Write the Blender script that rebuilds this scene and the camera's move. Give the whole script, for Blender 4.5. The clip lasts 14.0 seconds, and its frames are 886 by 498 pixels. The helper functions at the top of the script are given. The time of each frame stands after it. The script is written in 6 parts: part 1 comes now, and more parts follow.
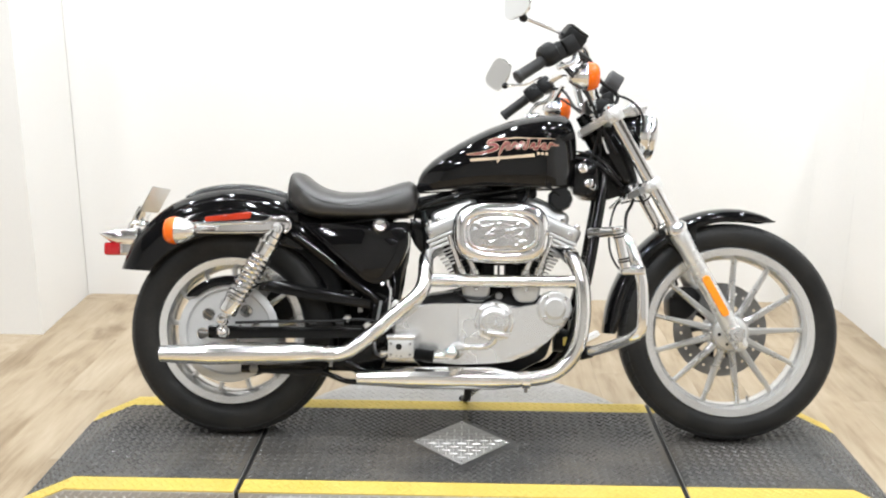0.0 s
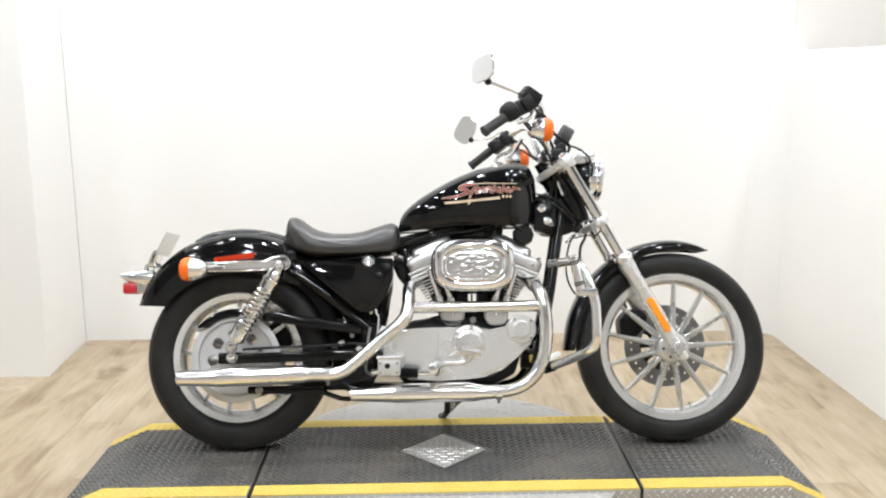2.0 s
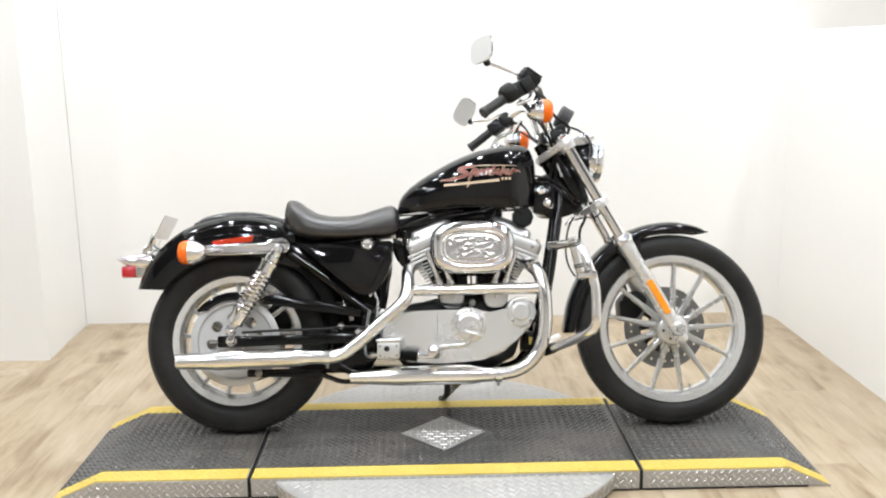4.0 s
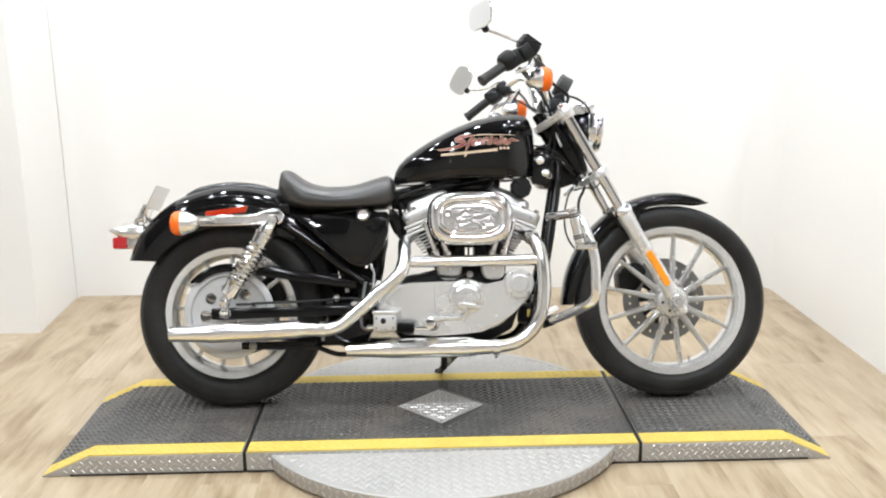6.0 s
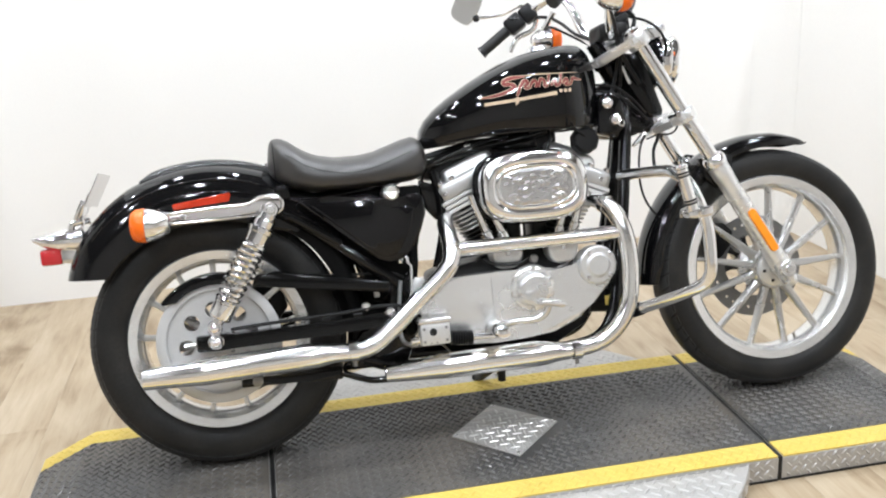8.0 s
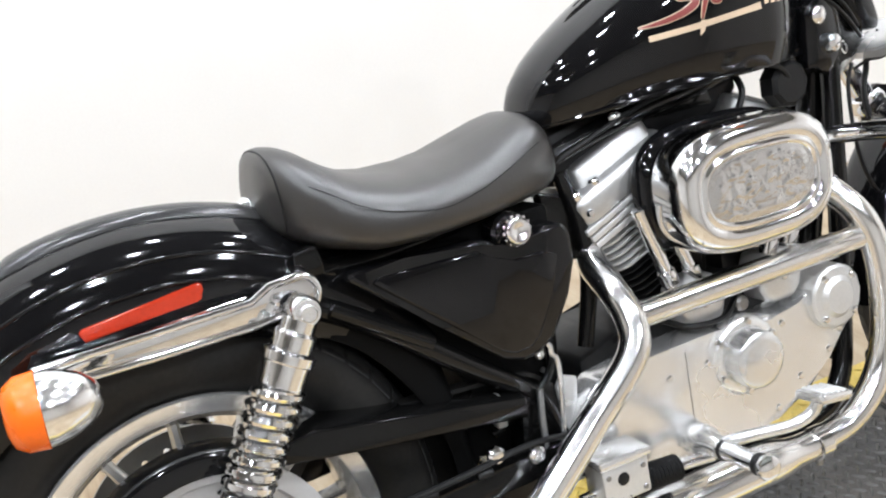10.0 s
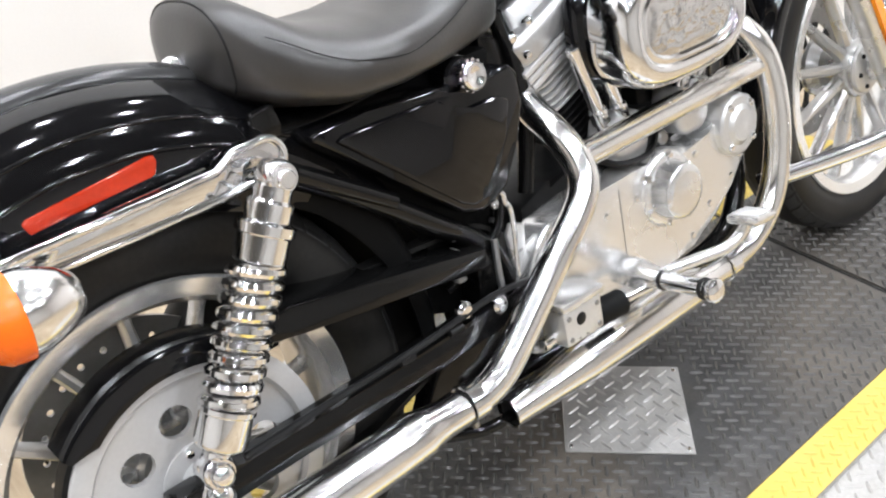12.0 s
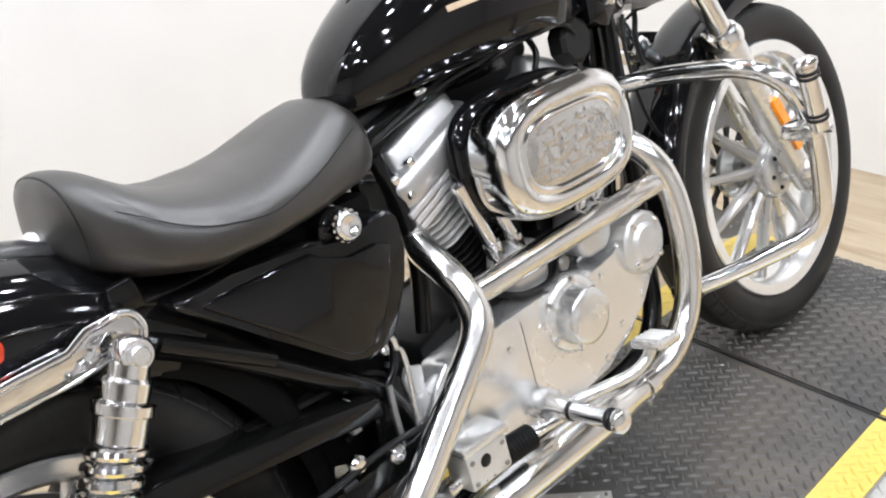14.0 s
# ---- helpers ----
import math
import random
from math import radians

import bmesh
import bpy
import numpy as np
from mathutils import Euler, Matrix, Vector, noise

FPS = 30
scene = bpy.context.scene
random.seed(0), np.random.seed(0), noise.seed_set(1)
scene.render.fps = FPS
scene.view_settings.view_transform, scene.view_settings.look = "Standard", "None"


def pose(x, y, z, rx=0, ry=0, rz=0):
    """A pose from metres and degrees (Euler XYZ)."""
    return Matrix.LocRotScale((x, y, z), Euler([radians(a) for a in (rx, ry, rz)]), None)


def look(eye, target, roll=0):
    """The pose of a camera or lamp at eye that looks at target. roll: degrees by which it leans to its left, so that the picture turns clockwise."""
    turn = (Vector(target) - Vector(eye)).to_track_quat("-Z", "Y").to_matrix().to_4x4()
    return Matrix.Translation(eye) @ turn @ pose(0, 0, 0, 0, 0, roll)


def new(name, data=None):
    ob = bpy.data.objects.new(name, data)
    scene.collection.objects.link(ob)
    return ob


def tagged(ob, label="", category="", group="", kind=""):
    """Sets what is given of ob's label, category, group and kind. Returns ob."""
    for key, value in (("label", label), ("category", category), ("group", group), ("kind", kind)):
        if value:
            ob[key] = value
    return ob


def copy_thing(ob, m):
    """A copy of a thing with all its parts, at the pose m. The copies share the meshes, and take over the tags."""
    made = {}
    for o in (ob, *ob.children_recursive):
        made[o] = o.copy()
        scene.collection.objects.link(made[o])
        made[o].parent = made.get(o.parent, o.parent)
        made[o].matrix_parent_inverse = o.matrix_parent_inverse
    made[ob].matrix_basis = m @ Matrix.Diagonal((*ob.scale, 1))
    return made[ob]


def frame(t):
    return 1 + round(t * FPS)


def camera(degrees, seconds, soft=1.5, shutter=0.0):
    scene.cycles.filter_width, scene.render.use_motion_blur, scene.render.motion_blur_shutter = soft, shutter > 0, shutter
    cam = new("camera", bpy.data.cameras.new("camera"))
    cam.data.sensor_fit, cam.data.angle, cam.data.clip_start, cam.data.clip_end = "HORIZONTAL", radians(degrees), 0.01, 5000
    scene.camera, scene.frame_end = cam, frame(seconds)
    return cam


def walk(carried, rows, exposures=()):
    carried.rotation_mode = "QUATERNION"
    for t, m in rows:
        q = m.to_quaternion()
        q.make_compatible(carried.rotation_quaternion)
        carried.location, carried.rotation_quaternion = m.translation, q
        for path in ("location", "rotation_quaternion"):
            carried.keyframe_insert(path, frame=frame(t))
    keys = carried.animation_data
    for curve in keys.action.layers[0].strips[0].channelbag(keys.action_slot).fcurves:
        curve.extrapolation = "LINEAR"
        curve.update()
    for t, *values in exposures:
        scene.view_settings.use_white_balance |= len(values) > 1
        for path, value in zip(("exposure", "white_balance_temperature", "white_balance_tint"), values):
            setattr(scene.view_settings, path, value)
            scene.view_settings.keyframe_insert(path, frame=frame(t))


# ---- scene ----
PATH = [
    (0, (0.7209, -2.7145, 1.2913), (0.6738, -0.7781, 0.7931), 0.32),
    (0.2, (0.7093, -2.8244, 1.2951), (0.7053, -0.8743, 0.8513), 0.11),
    (0.5, (0.6835, -2.9741, 1.2991), (0.6428, -1.0342, 0.8145), -1.56),
    (0.7, (0.6743, -3.0420, 1.3099), (0.6301, -1.1013, 0.8285), -0.43),
    (1, (0.6681, -3.1132, 1.3113), (0.6161, -1.1665, 0.8558), 0.30),
    (1.2, (0.6601, -3.1239, 1.3098), (0.6083, -1.1681, 0.8949), -0.13),
    (1.5, (0.6627, -3.1496, 1.3115), (0.6610, -1.1811, 0.9580), -0.46),
    (2, (0.6587, -3.1556, 1.3031), (0.6987, -1.1914, 0.9283), -0.55),
    (2.5, (0.6629, -3.1503, 1.3030), (0.7159, -1.1898, 0.9107), -0.48),
    (5, (0.6658, -3.1412, 1.2970), (0.6940, -1.1873, 0.8710), -0.90),
    (5.5, (0.6572, -3.1242, 1.2927), (0.7015, -1.1738, 0.8521), -1.21),
    (6, (0.6459, -3.0981, 1.2857), (0.7009, -1.1544, 0.8175), -0.62),
    (6.5, (0.6386, -2.9892, 1.2604), (0.7575, -1.0580, 0.7543), 0.22),
    (7, (0.5818, -2.7619, 1.2405), (0.6928, -0.8284, 0.7411), 0.90),
    (7.5, (0.4078, -2.5213, 1.2292), (0.6043, -0.6096, 0.6752), -0.28),
    (7.7, (0.3224, -2.4011, 1.2356), (0.5956, -0.5119, 0.6387), -1.88),
    (8, (0.1722, -2.2614, 1.2349), (0.5157, -0.3873, 0.6269), -2.99),
    (8.2, (0.1402, -2.1201, 1.1900), (0.4942, -0.2491, 0.5783), -2.54),
    (8.5, (0.0701, -1.8788, 1.1966), (0.3688, 0.0052, 0.5956), -2.47),
    (8.7, (0.0441, -1.7503, 1.1639), (0.3347, 0.1487, 0.6076), -3.74),
    (10.8, (-0.2040, -0.7246, 1.1567), (0.7124, 0.6130, -0.0142), -3.16),
    (11, (-0.2429, -0.7427, 1.1268), (0.6697, 0.5365, -0.1104), -2.79),
    (11.5, (-0.2777, -0.7522, 1.1102), (0.6771, 0.4684, -0.1541), -1.77),
    (12, (-0.2542, -0.7640, 1.1304), (0.8121, 0.4985, 0.0038), -2.40),
    (12.5, (-0.2477, -0.7801, 1.1446), (0.8533, 0.5338, 0.1144), -2.51),
    (13, (-0.2459, -0.7925, 1.1659), (0.8982, 0.5554, 0.2310), -1.81),
    (13.5, (-0.2348, -0.7970, 1.1864), (1.0055, 0.5015, 0.3058), -1.71),
    (14, (-0.1203, -0.8134, 1.1659), (1.0418, 0.5026, 0.2080), -5.77),
]
cam = camera(50.33, 14.0, soft=2.1)
walk(cam, [(t, look(eye, target, roll)) for t, eye, target, roll in PATH], exposures=[(0.0, -0.01, 6480, 10), (1.5, -0.04, 6480, 10), (2.2, -0.1, 6480, 10), (2.7, -0.1, 6480, 10), (5.0, -0.02, 6480, 10), (6.0, -0.03, 6450, 10), (7.5, -0.06, 6380, 10.5), (8.5, -0.06, 6260, 11.5), (11.0, 0.14, 6350, 13), (11.5, 0.11, 6430, 14), (12.5, 0.1, 6300, 12.5), (14.0, -0.02, 6330, 13)])

# ---- world and light ----
FLOOR_Z = -0.07
CEILING_Z = 3.3
world = bpy.data.worlds.new("world")
scene.world = world
world.use_nodes = True
world.node_tree.nodes["Background"].inputs[0].default_value = (0.96, 0.98, 1.0, 1)
world.node_tree.nodes["Background"].inputs[1].default_value = 0.3
LAMP_STRENGTH = 300.0


# ---- materials ----
def material(name, colour, rough=0.5, metal=0.0, vary=0.12, scale=6.0, fine=90.0, bump=0.0, rough_vary=0.08,
             coat=0.0, random_piece=0.0, stretch=(1, 1, 1), second=None, second_amount=0.5, transmission=0.0, spec=0.5, bump_scale=0.0):
    """Surface with broad patches and fine grain in colour, gloss and relief, in object space metres."""
    m = bpy.data.materials.new(name)
    m.use_nodes = True
    nt = m.node_tree
    b = nt.nodes["Principled BSDF"]
    tc = nt.nodes.new("ShaderNodeTexCoord")
    mp = nt.nodes.new("ShaderNodeMapping")
    mp.inputs["Scale"].default_value = stretch
    nt.links.new(tc.outputs["Object"], mp.inputs["Vector"])
    big = nt.nodes.new("ShaderNodeTexNoise")
    big.inputs["Scale"].default_value = scale
    big.inputs["Detail"].default_value = 4
    small = nt.nodes.new("ShaderNodeTexNoise")
    small.inputs["Scale"].default_value = fine
    small.inputs["Detail"].default_value = 3
    nt.links.new(mp.outputs[0], big.inputs["Vector"])
    nt.links.new(mp.outputs[0], small.inputs["Vector"])
    add = nt.nodes.new("ShaderNodeMath")
    add.operation = "ADD"
    nt.links.new(big.outputs[0], add.inputs[0])
    nt.links.new(small.outputs[0], add.inputs[1])
    ramp = nt.nodes.new("ShaderNodeMapRange")
    ramp.inputs["From Min"].default_value, ramp.inputs["From Max"].default_value = 0.6, 1.4
    ramp.inputs["To Min"].default_value, ramp.inputs["To Max"].default_value = 1 - vary, 1 + vary
    nt.links.new(add.outputs[0], ramp.inputs["Value"])
    value = ramp.outputs[0]
    if random_piece:
        info = nt.nodes.new("ShaderNodeObjectInfo")
        rr = nt.nodes.new("ShaderNodeMapRange")
        rr.inputs["To Min"].default_value, rr.inputs["To Max"].default_value = 1 - random_piece, 1 + random_piece
        nt.links.new(info.outputs["Random"], rr.inputs["Value"])
        mul = nt.nodes.new("ShaderNodeMath")
        mul.operation = "MULTIPLY"
        nt.links.new(value, mul.inputs[0])
        nt.links.new(rr.outputs[0], mul.inputs[1])
        value = mul.outputs[0]
        off = nt.nodes.new("ShaderNodeVectorMath")
        off.operation = "SCALE"
        cx = nt.nodes.new("ShaderNodeCombineXYZ")
        for k in range(3):
            nt.links.new(info.outputs["Random"], cx.inputs[k])
        nt.links.new(cx.outputs[0], off.inputs[0])
        off.inputs["Scale"].default_value = 37.0
        nt.links.new(off.outputs[0], mp.inputs["Location"])
    if second:
        mix = nt.nodes.new("ShaderNodeMix")
        mix.data_type = "RGBA"
        pick = nt.nodes.new("ShaderNodeMapRange")
        pick.inputs["From Min"].default_value, pick.inputs["From Max"].default_value = 0.45, 0.68
        pick.inputs["To Max"].default_value = second_amount
        nt.links.new(big.outputs[0], pick.inputs["Value"])
        nt.links.new(pick.outputs[0], mix.inputs["Factor"])
        mix.inputs["A"].default_value = (*colour, 1)
        mix.inputs["B"].default_value = (*second, 1)
        base = mix.outputs["Result"]
    else:
        rgb = nt.nodes.new("ShaderNodeRGB")
        rgb.outputs[0].default_value = (*colour, 1)
        base = rgb.outputs[0]
    sc = nt.nodes.new("ShaderNodeVectorMath")
    sc.operation = "SCALE"
    nt.links.new(base, sc.inputs[0])
    nt.links.new(value, sc.inputs["Scale"])
    nt.links.new(sc.outputs[0], b.inputs["Base Color"])
    rg = nt.nodes.new("ShaderNodeMapRange")
    rg.inputs["From Min"].default_value, rg.inputs["From Max"].default_value = 0.3, 0.7
    rg.inputs["To Min"].default_value, rg.inputs["To Max"].default_value = max(rough - rough_vary, 0.01), rough + rough_vary
    nt.links.new(big.outputs[0], rg.inputs["Value"])
    nt.links.new(rg.outputs[0], b.inputs["Roughness"])
    b.inputs["Metallic"].default_value = metal
    b.inputs["Coat Weight"].default_value = coat
    b.inputs["Coat Roughness"].default_value = 0.02
    b.inputs["Transmission Weight"].default_value = transmission
    b.inputs["Specular IOR Level"].default_value = spec
    if bump:
        bp = nt.nodes.new("ShaderNodeBump")
        bp.inputs["Distance"].default_value = 0.002
        bp.inputs["Strength"].default_value = bump
        if bump_scale:
            rel = nt.nodes.new("ShaderNodeTexNoise")
            rel.inputs["Scale"].default_value = bump_scale
            rel.inputs["Detail"].default_value = 5
            nt.links.new(mp.outputs[0], rel.inputs["Vector"])
            nt.links.new(rel.outputs[0], bp.inputs["Height"])
        else:
            nt.links.new(small.outputs[0], bp.inputs["Height"])
        nt.links.new(bp.outputs[0], b.inputs["Normal"])
    return m


def glowing(name, colour, strength):
    m = bpy.data.materials.new(name)
    m.use_nodes = True
    b = m.node_tree.nodes["Principled BSDF"]
    b.inputs["Base Color"].default_value = (0.9, 0.9, 0.9, 1)
    b.inputs["Emission Color"].default_value = (*colour, 1)
    b.inputs["Emission Strength"].default_value = strength
    return m


WALL = material("wall_paint", (0.82, 0.81, 0.79), 0.6, vary=0.02, scale=0.8, fine=140, bump=0.05)
CEIL = material("ceiling_paint", (0.11, 0.108, 0.104), 0.8, vary=0.02)
BEIGE = material("beige_wall_paint", (0.74, 0.71, 0.68), 0.6, vary=0.03, scale=0.8, fine=140, bump=0.05)
DARKWALL = material("unseen_wall", (0.5, 0.485, 0.46), 0.7, vary=0.1, scale=1.0)


def plank_material():
    """Oak plank: long grain streaks, broad mottling and a shade of its own for each piece."""
    m = bpy.data.materials.new("oak_vinyl")
    m.use_nodes = True
    nt = m.node_tree
    b = nt.nodes["Principled BSDF"]
    tc = nt.nodes.new("ShaderNodeTexCoord")
    info = nt.nodes.new("ShaderNodeObjectInfo")
    off = nt.nodes.new("ShaderNodeVectorMath")
    off.operation = "SCALE"
    cx = nt.nodes.new("ShaderNodeCombineXYZ")
    for k in range(3):
        nt.links.new(info.outputs["Random"], cx.inputs[k])
    nt.links.new(cx.outputs[0], off.inputs[0])
    off.inputs["Scale"].default_value = 41.0

    def layer(stretch, scale, detail, distort):
        mp = nt.nodes.new("ShaderNodeMapping")
        mp.inputs["Scale"].default_value = stretch
        nt.links.new(tc.outputs["Object"], mp.inputs["Vector"])
        nt.links.new(off.outputs[0], mp.inputs["Location"])
        n = nt.nodes.new("ShaderNodeTexNoise")
        n.inputs["Scale"].default_value = scale
        n.inputs["Detail"].default_value = detail
        n.inputs["Distortion"].default_value = distort
        nt.links.new(mp.outputs[0], n.inputs["Vector"])
        return n.outputs[0]

    broad = layer((1.0, 0.32, 1), 9.0, 4, 0.6)
    streak = layer((1.0, 0.1, 1), 42.0, 5, 0.4)
    fine = layer((1.0, 0.06, 1), 190.0, 3, 0.0)
    total = None
    for out, w in ((broad, 0.62), (streak, 0.3), (fine, 0.16), (info.outputs["Random"], 0.09)):
        mul = nt.nodes.new("ShaderNodeMath")
        mul.operation = "MULTIPLY"
        mul.inputs[1].default_value = w
        nt.links.new(out, mul.inputs[0])
        if total is None:
            total = mul.outputs[0]
        else:
            add = nt.nodes.new("ShaderNodeMath")
            add.operation = "ADD"
            nt.links.new(total, add.inputs[0])
            nt.links.new(mul.outputs[0], add.inputs[1])
            total = add.outputs[0]
    ramp = nt.nodes.new("ShaderNodeValToRGB")
    e = ramp.color_ramp.elements
    e[0].position, e[0].color = 0.4, (0.225, 0.158, 0.092, 1)
    e[1].position, e[1].color = 0.76, (0.47, 0.385, 0.275, 1)
    mid = e.new(0.56)
    mid.color = (0.375, 0.29, 0.19, 1)
    nt.links.new(total, ramp.inputs[0])
    nt.links.new(ramp.outputs[0], b.inputs["Base Color"])
    b.inputs["Roughness"].default_value = 0.42
    bump = nt.nodes.new("ShaderNodeBump")
    bump.inputs["Strength"].default_value = 0.06
    bump.inputs["Distance"].default_value = 0.002
    nt.links.new(streak, bump.inputs["Height"])
    nt.links.new(bump.outputs[0], b.inputs["Normal"])
    return m


PLANK = plank_material()
MAT = material("black_rubber", (0.06, 0.0592, 0.0574), 0.36, vary=0.3, scale=2.6, fine=160, bump=0.25, second=(0.115, 0.098, 0.078), second_amount=0.75, rough_vary=0.12)
YELLOW = material("yellow_paint", (0.66, 0.49, 0.1), 0.5, vary=0.12, scale=9, fine=120, bump=0.1, second=(0.6, 0.45, 0.12), second_amount=0.6)
PLATE = material("diamond_plate_aluminium", (0.46, 0.45, 0.435), 0.5, 0.45, vary=0.14, scale=7, fine=150, bump=0.1, rough_vary=0.1, second=(0.4, 0.385, 0.36), second_amount=0.6)
# Bars lighter than the plate: worn, with their glint put into the colour.
PLATE_WORN_GLINT = material("worn_glinting_plate_bars", (0.58, 0.575, 0.56), 0.34, 0.7, vary=0.1, scale=20, fine=150)
# Lighter than the mat for wear and for lamp reflections on the bar tops.
MAT_WORN_GLINT = material("worn_glinting_rubber_bars", (0.085, 0.082, 0.077), 0.27, vary=0.3, scale=5, fine=160, rough_vary=0.12)
CHROME = material("chrome", (0.9, 0.905, 0.915), 0.1, 1.0, vary=0.015, scale=8, fine=60, rough_vary=0.025)
PIPE = material("exhaust_chrome", (0.9, 0.895, 0.885), 0.16, 1.0, vary=0.015, scale=8, fine=60, rough_vary=0.03)
EMBOSS = material("brushed_chrome", (0.74, 0.745, 0.75), 0.22, 1.0, vary=0.03, scale=8, fine=60, rough_vary=0.04)
POLISHED = material("polished_aluminium", (0.8, 0.8, 0.795), 0.22, 0.85, vary=0.05, scale=12, fine=120, rough_vary=0.07, bump=0.02)
CAST = material("silver_cast_aluminium", (0.68, 0.68, 0.675), 0.36, 0.65, vary=0.07, scale=14, fine=220, bump=0.12, rough_vary=0.1)
ROCKER = material("buffed_rocker_aluminium", (0.56, 0.56, 0.555), 0.38, 0.85, vary=0.07, scale=14, fine=180, rough_vary=0.08, bump=0.04)
COVERM = material("polished_gear_cover", (0.86, 0.86, 0.855), 0.26, 0.82, vary=0.02, scale=6, fine=200, rough_vary=0.05)
RIMM = material("polished_rim", (0.91, 0.91, 0.905), 0.21, 0.84, vary=0.05, scale=12, fine=120, rough_vary=0.05)
BRIGHT = material("mirror_chrome", (0.84, 0.845, 0.855), 0.06, 1.0, vary=0.015, scale=8, fine=60, rough_vary=0.02)
SILVER = material("silver_wheel_paint", (0.62, 0.62, 0.615), 0.27, 0.87, vary=0.06, scale=10, fine=200, bump=0.04)
PULLEYM = material("pulley_aluminium", (0.54, 0.54, 0.538), 0.42, 0.35, vary=0.05, scale=10, fine=200)
BLACK = material("gloss_black_paint", (0.004, 0.004, 0.0045), 0.06, vary=0.1, scale=5, fine=40, rough_vary=0.02, spec=0.42)
RIBM = material("black_moulded_strip", (0.03, 0.03, 0.03), 0.22, vary=0.15, scale=9, fine=90, rough_vary=0.05)
FRAME_BLACK = material("black_frame_enamel", (0.004, 0.004, 0.004), 0.12, vary=0.2, scale=9, fine=70, rough_vary=0.05, spec=0.32)
SATIN = material("satin_black_plastic", (0.008, 0.008, 0.0083), 0.4, vary=0.2, scale=12, fine=140, bump=0.08, spec=0.25)
# Black plastic made darker and duller, as it stands in shade.
DARK = material("shaded_black_plastic", (0.004, 0.004, 0.004), 0.55, vary=0.2, scale=12, fine=140, spec=0.06)
FORKM = material("satin_fork_aluminium", (0.76, 0.76, 0.755), 0.28, 0.68, vary=0.05, scale=14, fine=220, rough_vary=0.06)
TREAD = material("scuffed_tread_rubber", (0.028, 0.028, 0.0285), 0.7, vary=0.25, scale=9, fine=150, bump=0.15, rough_vary=0.08)
RUBBER = material("tyre_rubber", (0.0115, 0.0113, 0.011), 0.48, vary=0.3, scale=9, fine=150, bump=0.12, rough_vary=0.1, spec=0.28, second=(0.024, 0.022, 0.019), second_amount=0.5)
GRIP = material("grip_rubber", (0.018, 0.018, 0.018), 0.55, vary=0.2, scale=30, fine=300, bump=0.3)
LEATHER = material("black_seat_vinyl", (0.0145, 0.0128, 0.0115), 0.34, vary=0.12, scale=7, fine=260, bump=0.12, rough_vary=0.06, spec=0.95)
ORANGE = material("amber_lens", (0.9, 0.15, 0.003), 0.26, vary=0.08, scale=20, fine=200, bump=0.1)
AMBER = material("amber_reflector", (0.93, 0.29, 0.012), 0.2, vary=0.1, scale=30, fine=260, coat=0.2)
RED = material("red_lens", (0.4, 0.026, 0.006), 0.16, vary=0.14, scale=20, fine=200, coat=0.1)
REDLAMP = material("tail_lens", (0.45, 0.015, 0.02), 0.1, vary=0.08, scale=20, coat=0.5)
CREAM = material("cream_decal", (0.62, 0.48, 0.34), 0.3, vary=0.04, coat=0.4)
REDINK = material("red_decal", (0.2, 0.028, 0.024), 0.3, vary=0.05, coat=0.4)
SHEET = material("bare_steel_sheet", (0.72, 0.72, 0.715), 0.16, 0.9, vary=0.05, scale=14, fine=120, rough_vary=0.05)
WHITEP = material("white_plate", (0.84, 0.84, 0.83), 0.35, vary=0.03)
GLASS = material("headlamp_glass", (0.97, 0.98, 0.98), 0.3, vary=0.0, transmission=1.0, rough_vary=0.0)
MIRROR = material("mirror_glass", (0.8, 0.81, 0.82), 0.02, 1.0, vary=0.0, rough_vary=0.0)
STEEL = material("dull_steel", (0.3, 0.3, 0.3), 0.35, 0.9, vary=0.1, scale=20)
DISCM = material("brake_disc_steel", (0.26, 0.26, 0.26), 0.35, 0.9, vary=0.1, scale=20)
GREYM = material("grey_plastic", (0.05, 0.05, 0.052), 0.5, vary=0.1)
BAFFLE = material("dark_pipe_inside", (0.01, 0.01, 0.01), 0.8, vary=0.1)
LAMP = glowing("lamp_diffuser", (0.93, 0.97, 1.0), LAMP_STRENGTH)


# ---- builders ----
def finish(name, me, mats, parent=None, label="", smooth=38):
    me.materials.append(mats)
    if smooth:
        me.polygons.foreach_set("use_smooth", [True] * len(me.polygons))
        me.set_sharp_from_angle(angle=radians(smooth))
    ob = new(name, me)
    if parent:
        ob.parent = parent
    if label:
        ob["label"] = label
    return ob


def part(name, bm, mats, parent, label="", smooth=38):
    """One mesh object of a thing or of a part."""
    bmesh.ops.recalc_face_normals(bm, faces=bm.faces)
    me = bpy.data.meshes.new(name)
    bm.to_mesh(me)
    bm.free()
    return finish(name, me, mats, parent, label, smooth)


def thing(name, label, category, at=(0, 0, 0), group=""):
    ob = new(name)
    ob.location = at
    ob.empty_display_size = 0.05
    return tagged(ob, label, category, group)


def block(x0, x1, y0, y1, z0, z1, bevel=0.004, segs=2, m=None, bm=None):
    bm = bm or bmesh.new()
    mm = Matrix.Translation(((x0 + x1) / 2, (y0 + y1) / 2, (z0 + z1) / 2)) @ Matrix.Diagonal((abs(x1 - x0), abs(y1 - y0), abs(z1 - z0), 1))
    g = bmesh.ops.create_cube(bm, size=1, matrix=mm)
    if bevel:
        es = list({e for v in g["verts"] for e in v.link_edges})
        bmesh.ops.bevel(bm, geom=es, offset=bevel, segments=segs, profile=0.5, affect="EDGES")
    if m:
        bm.transform(m)
    return bm


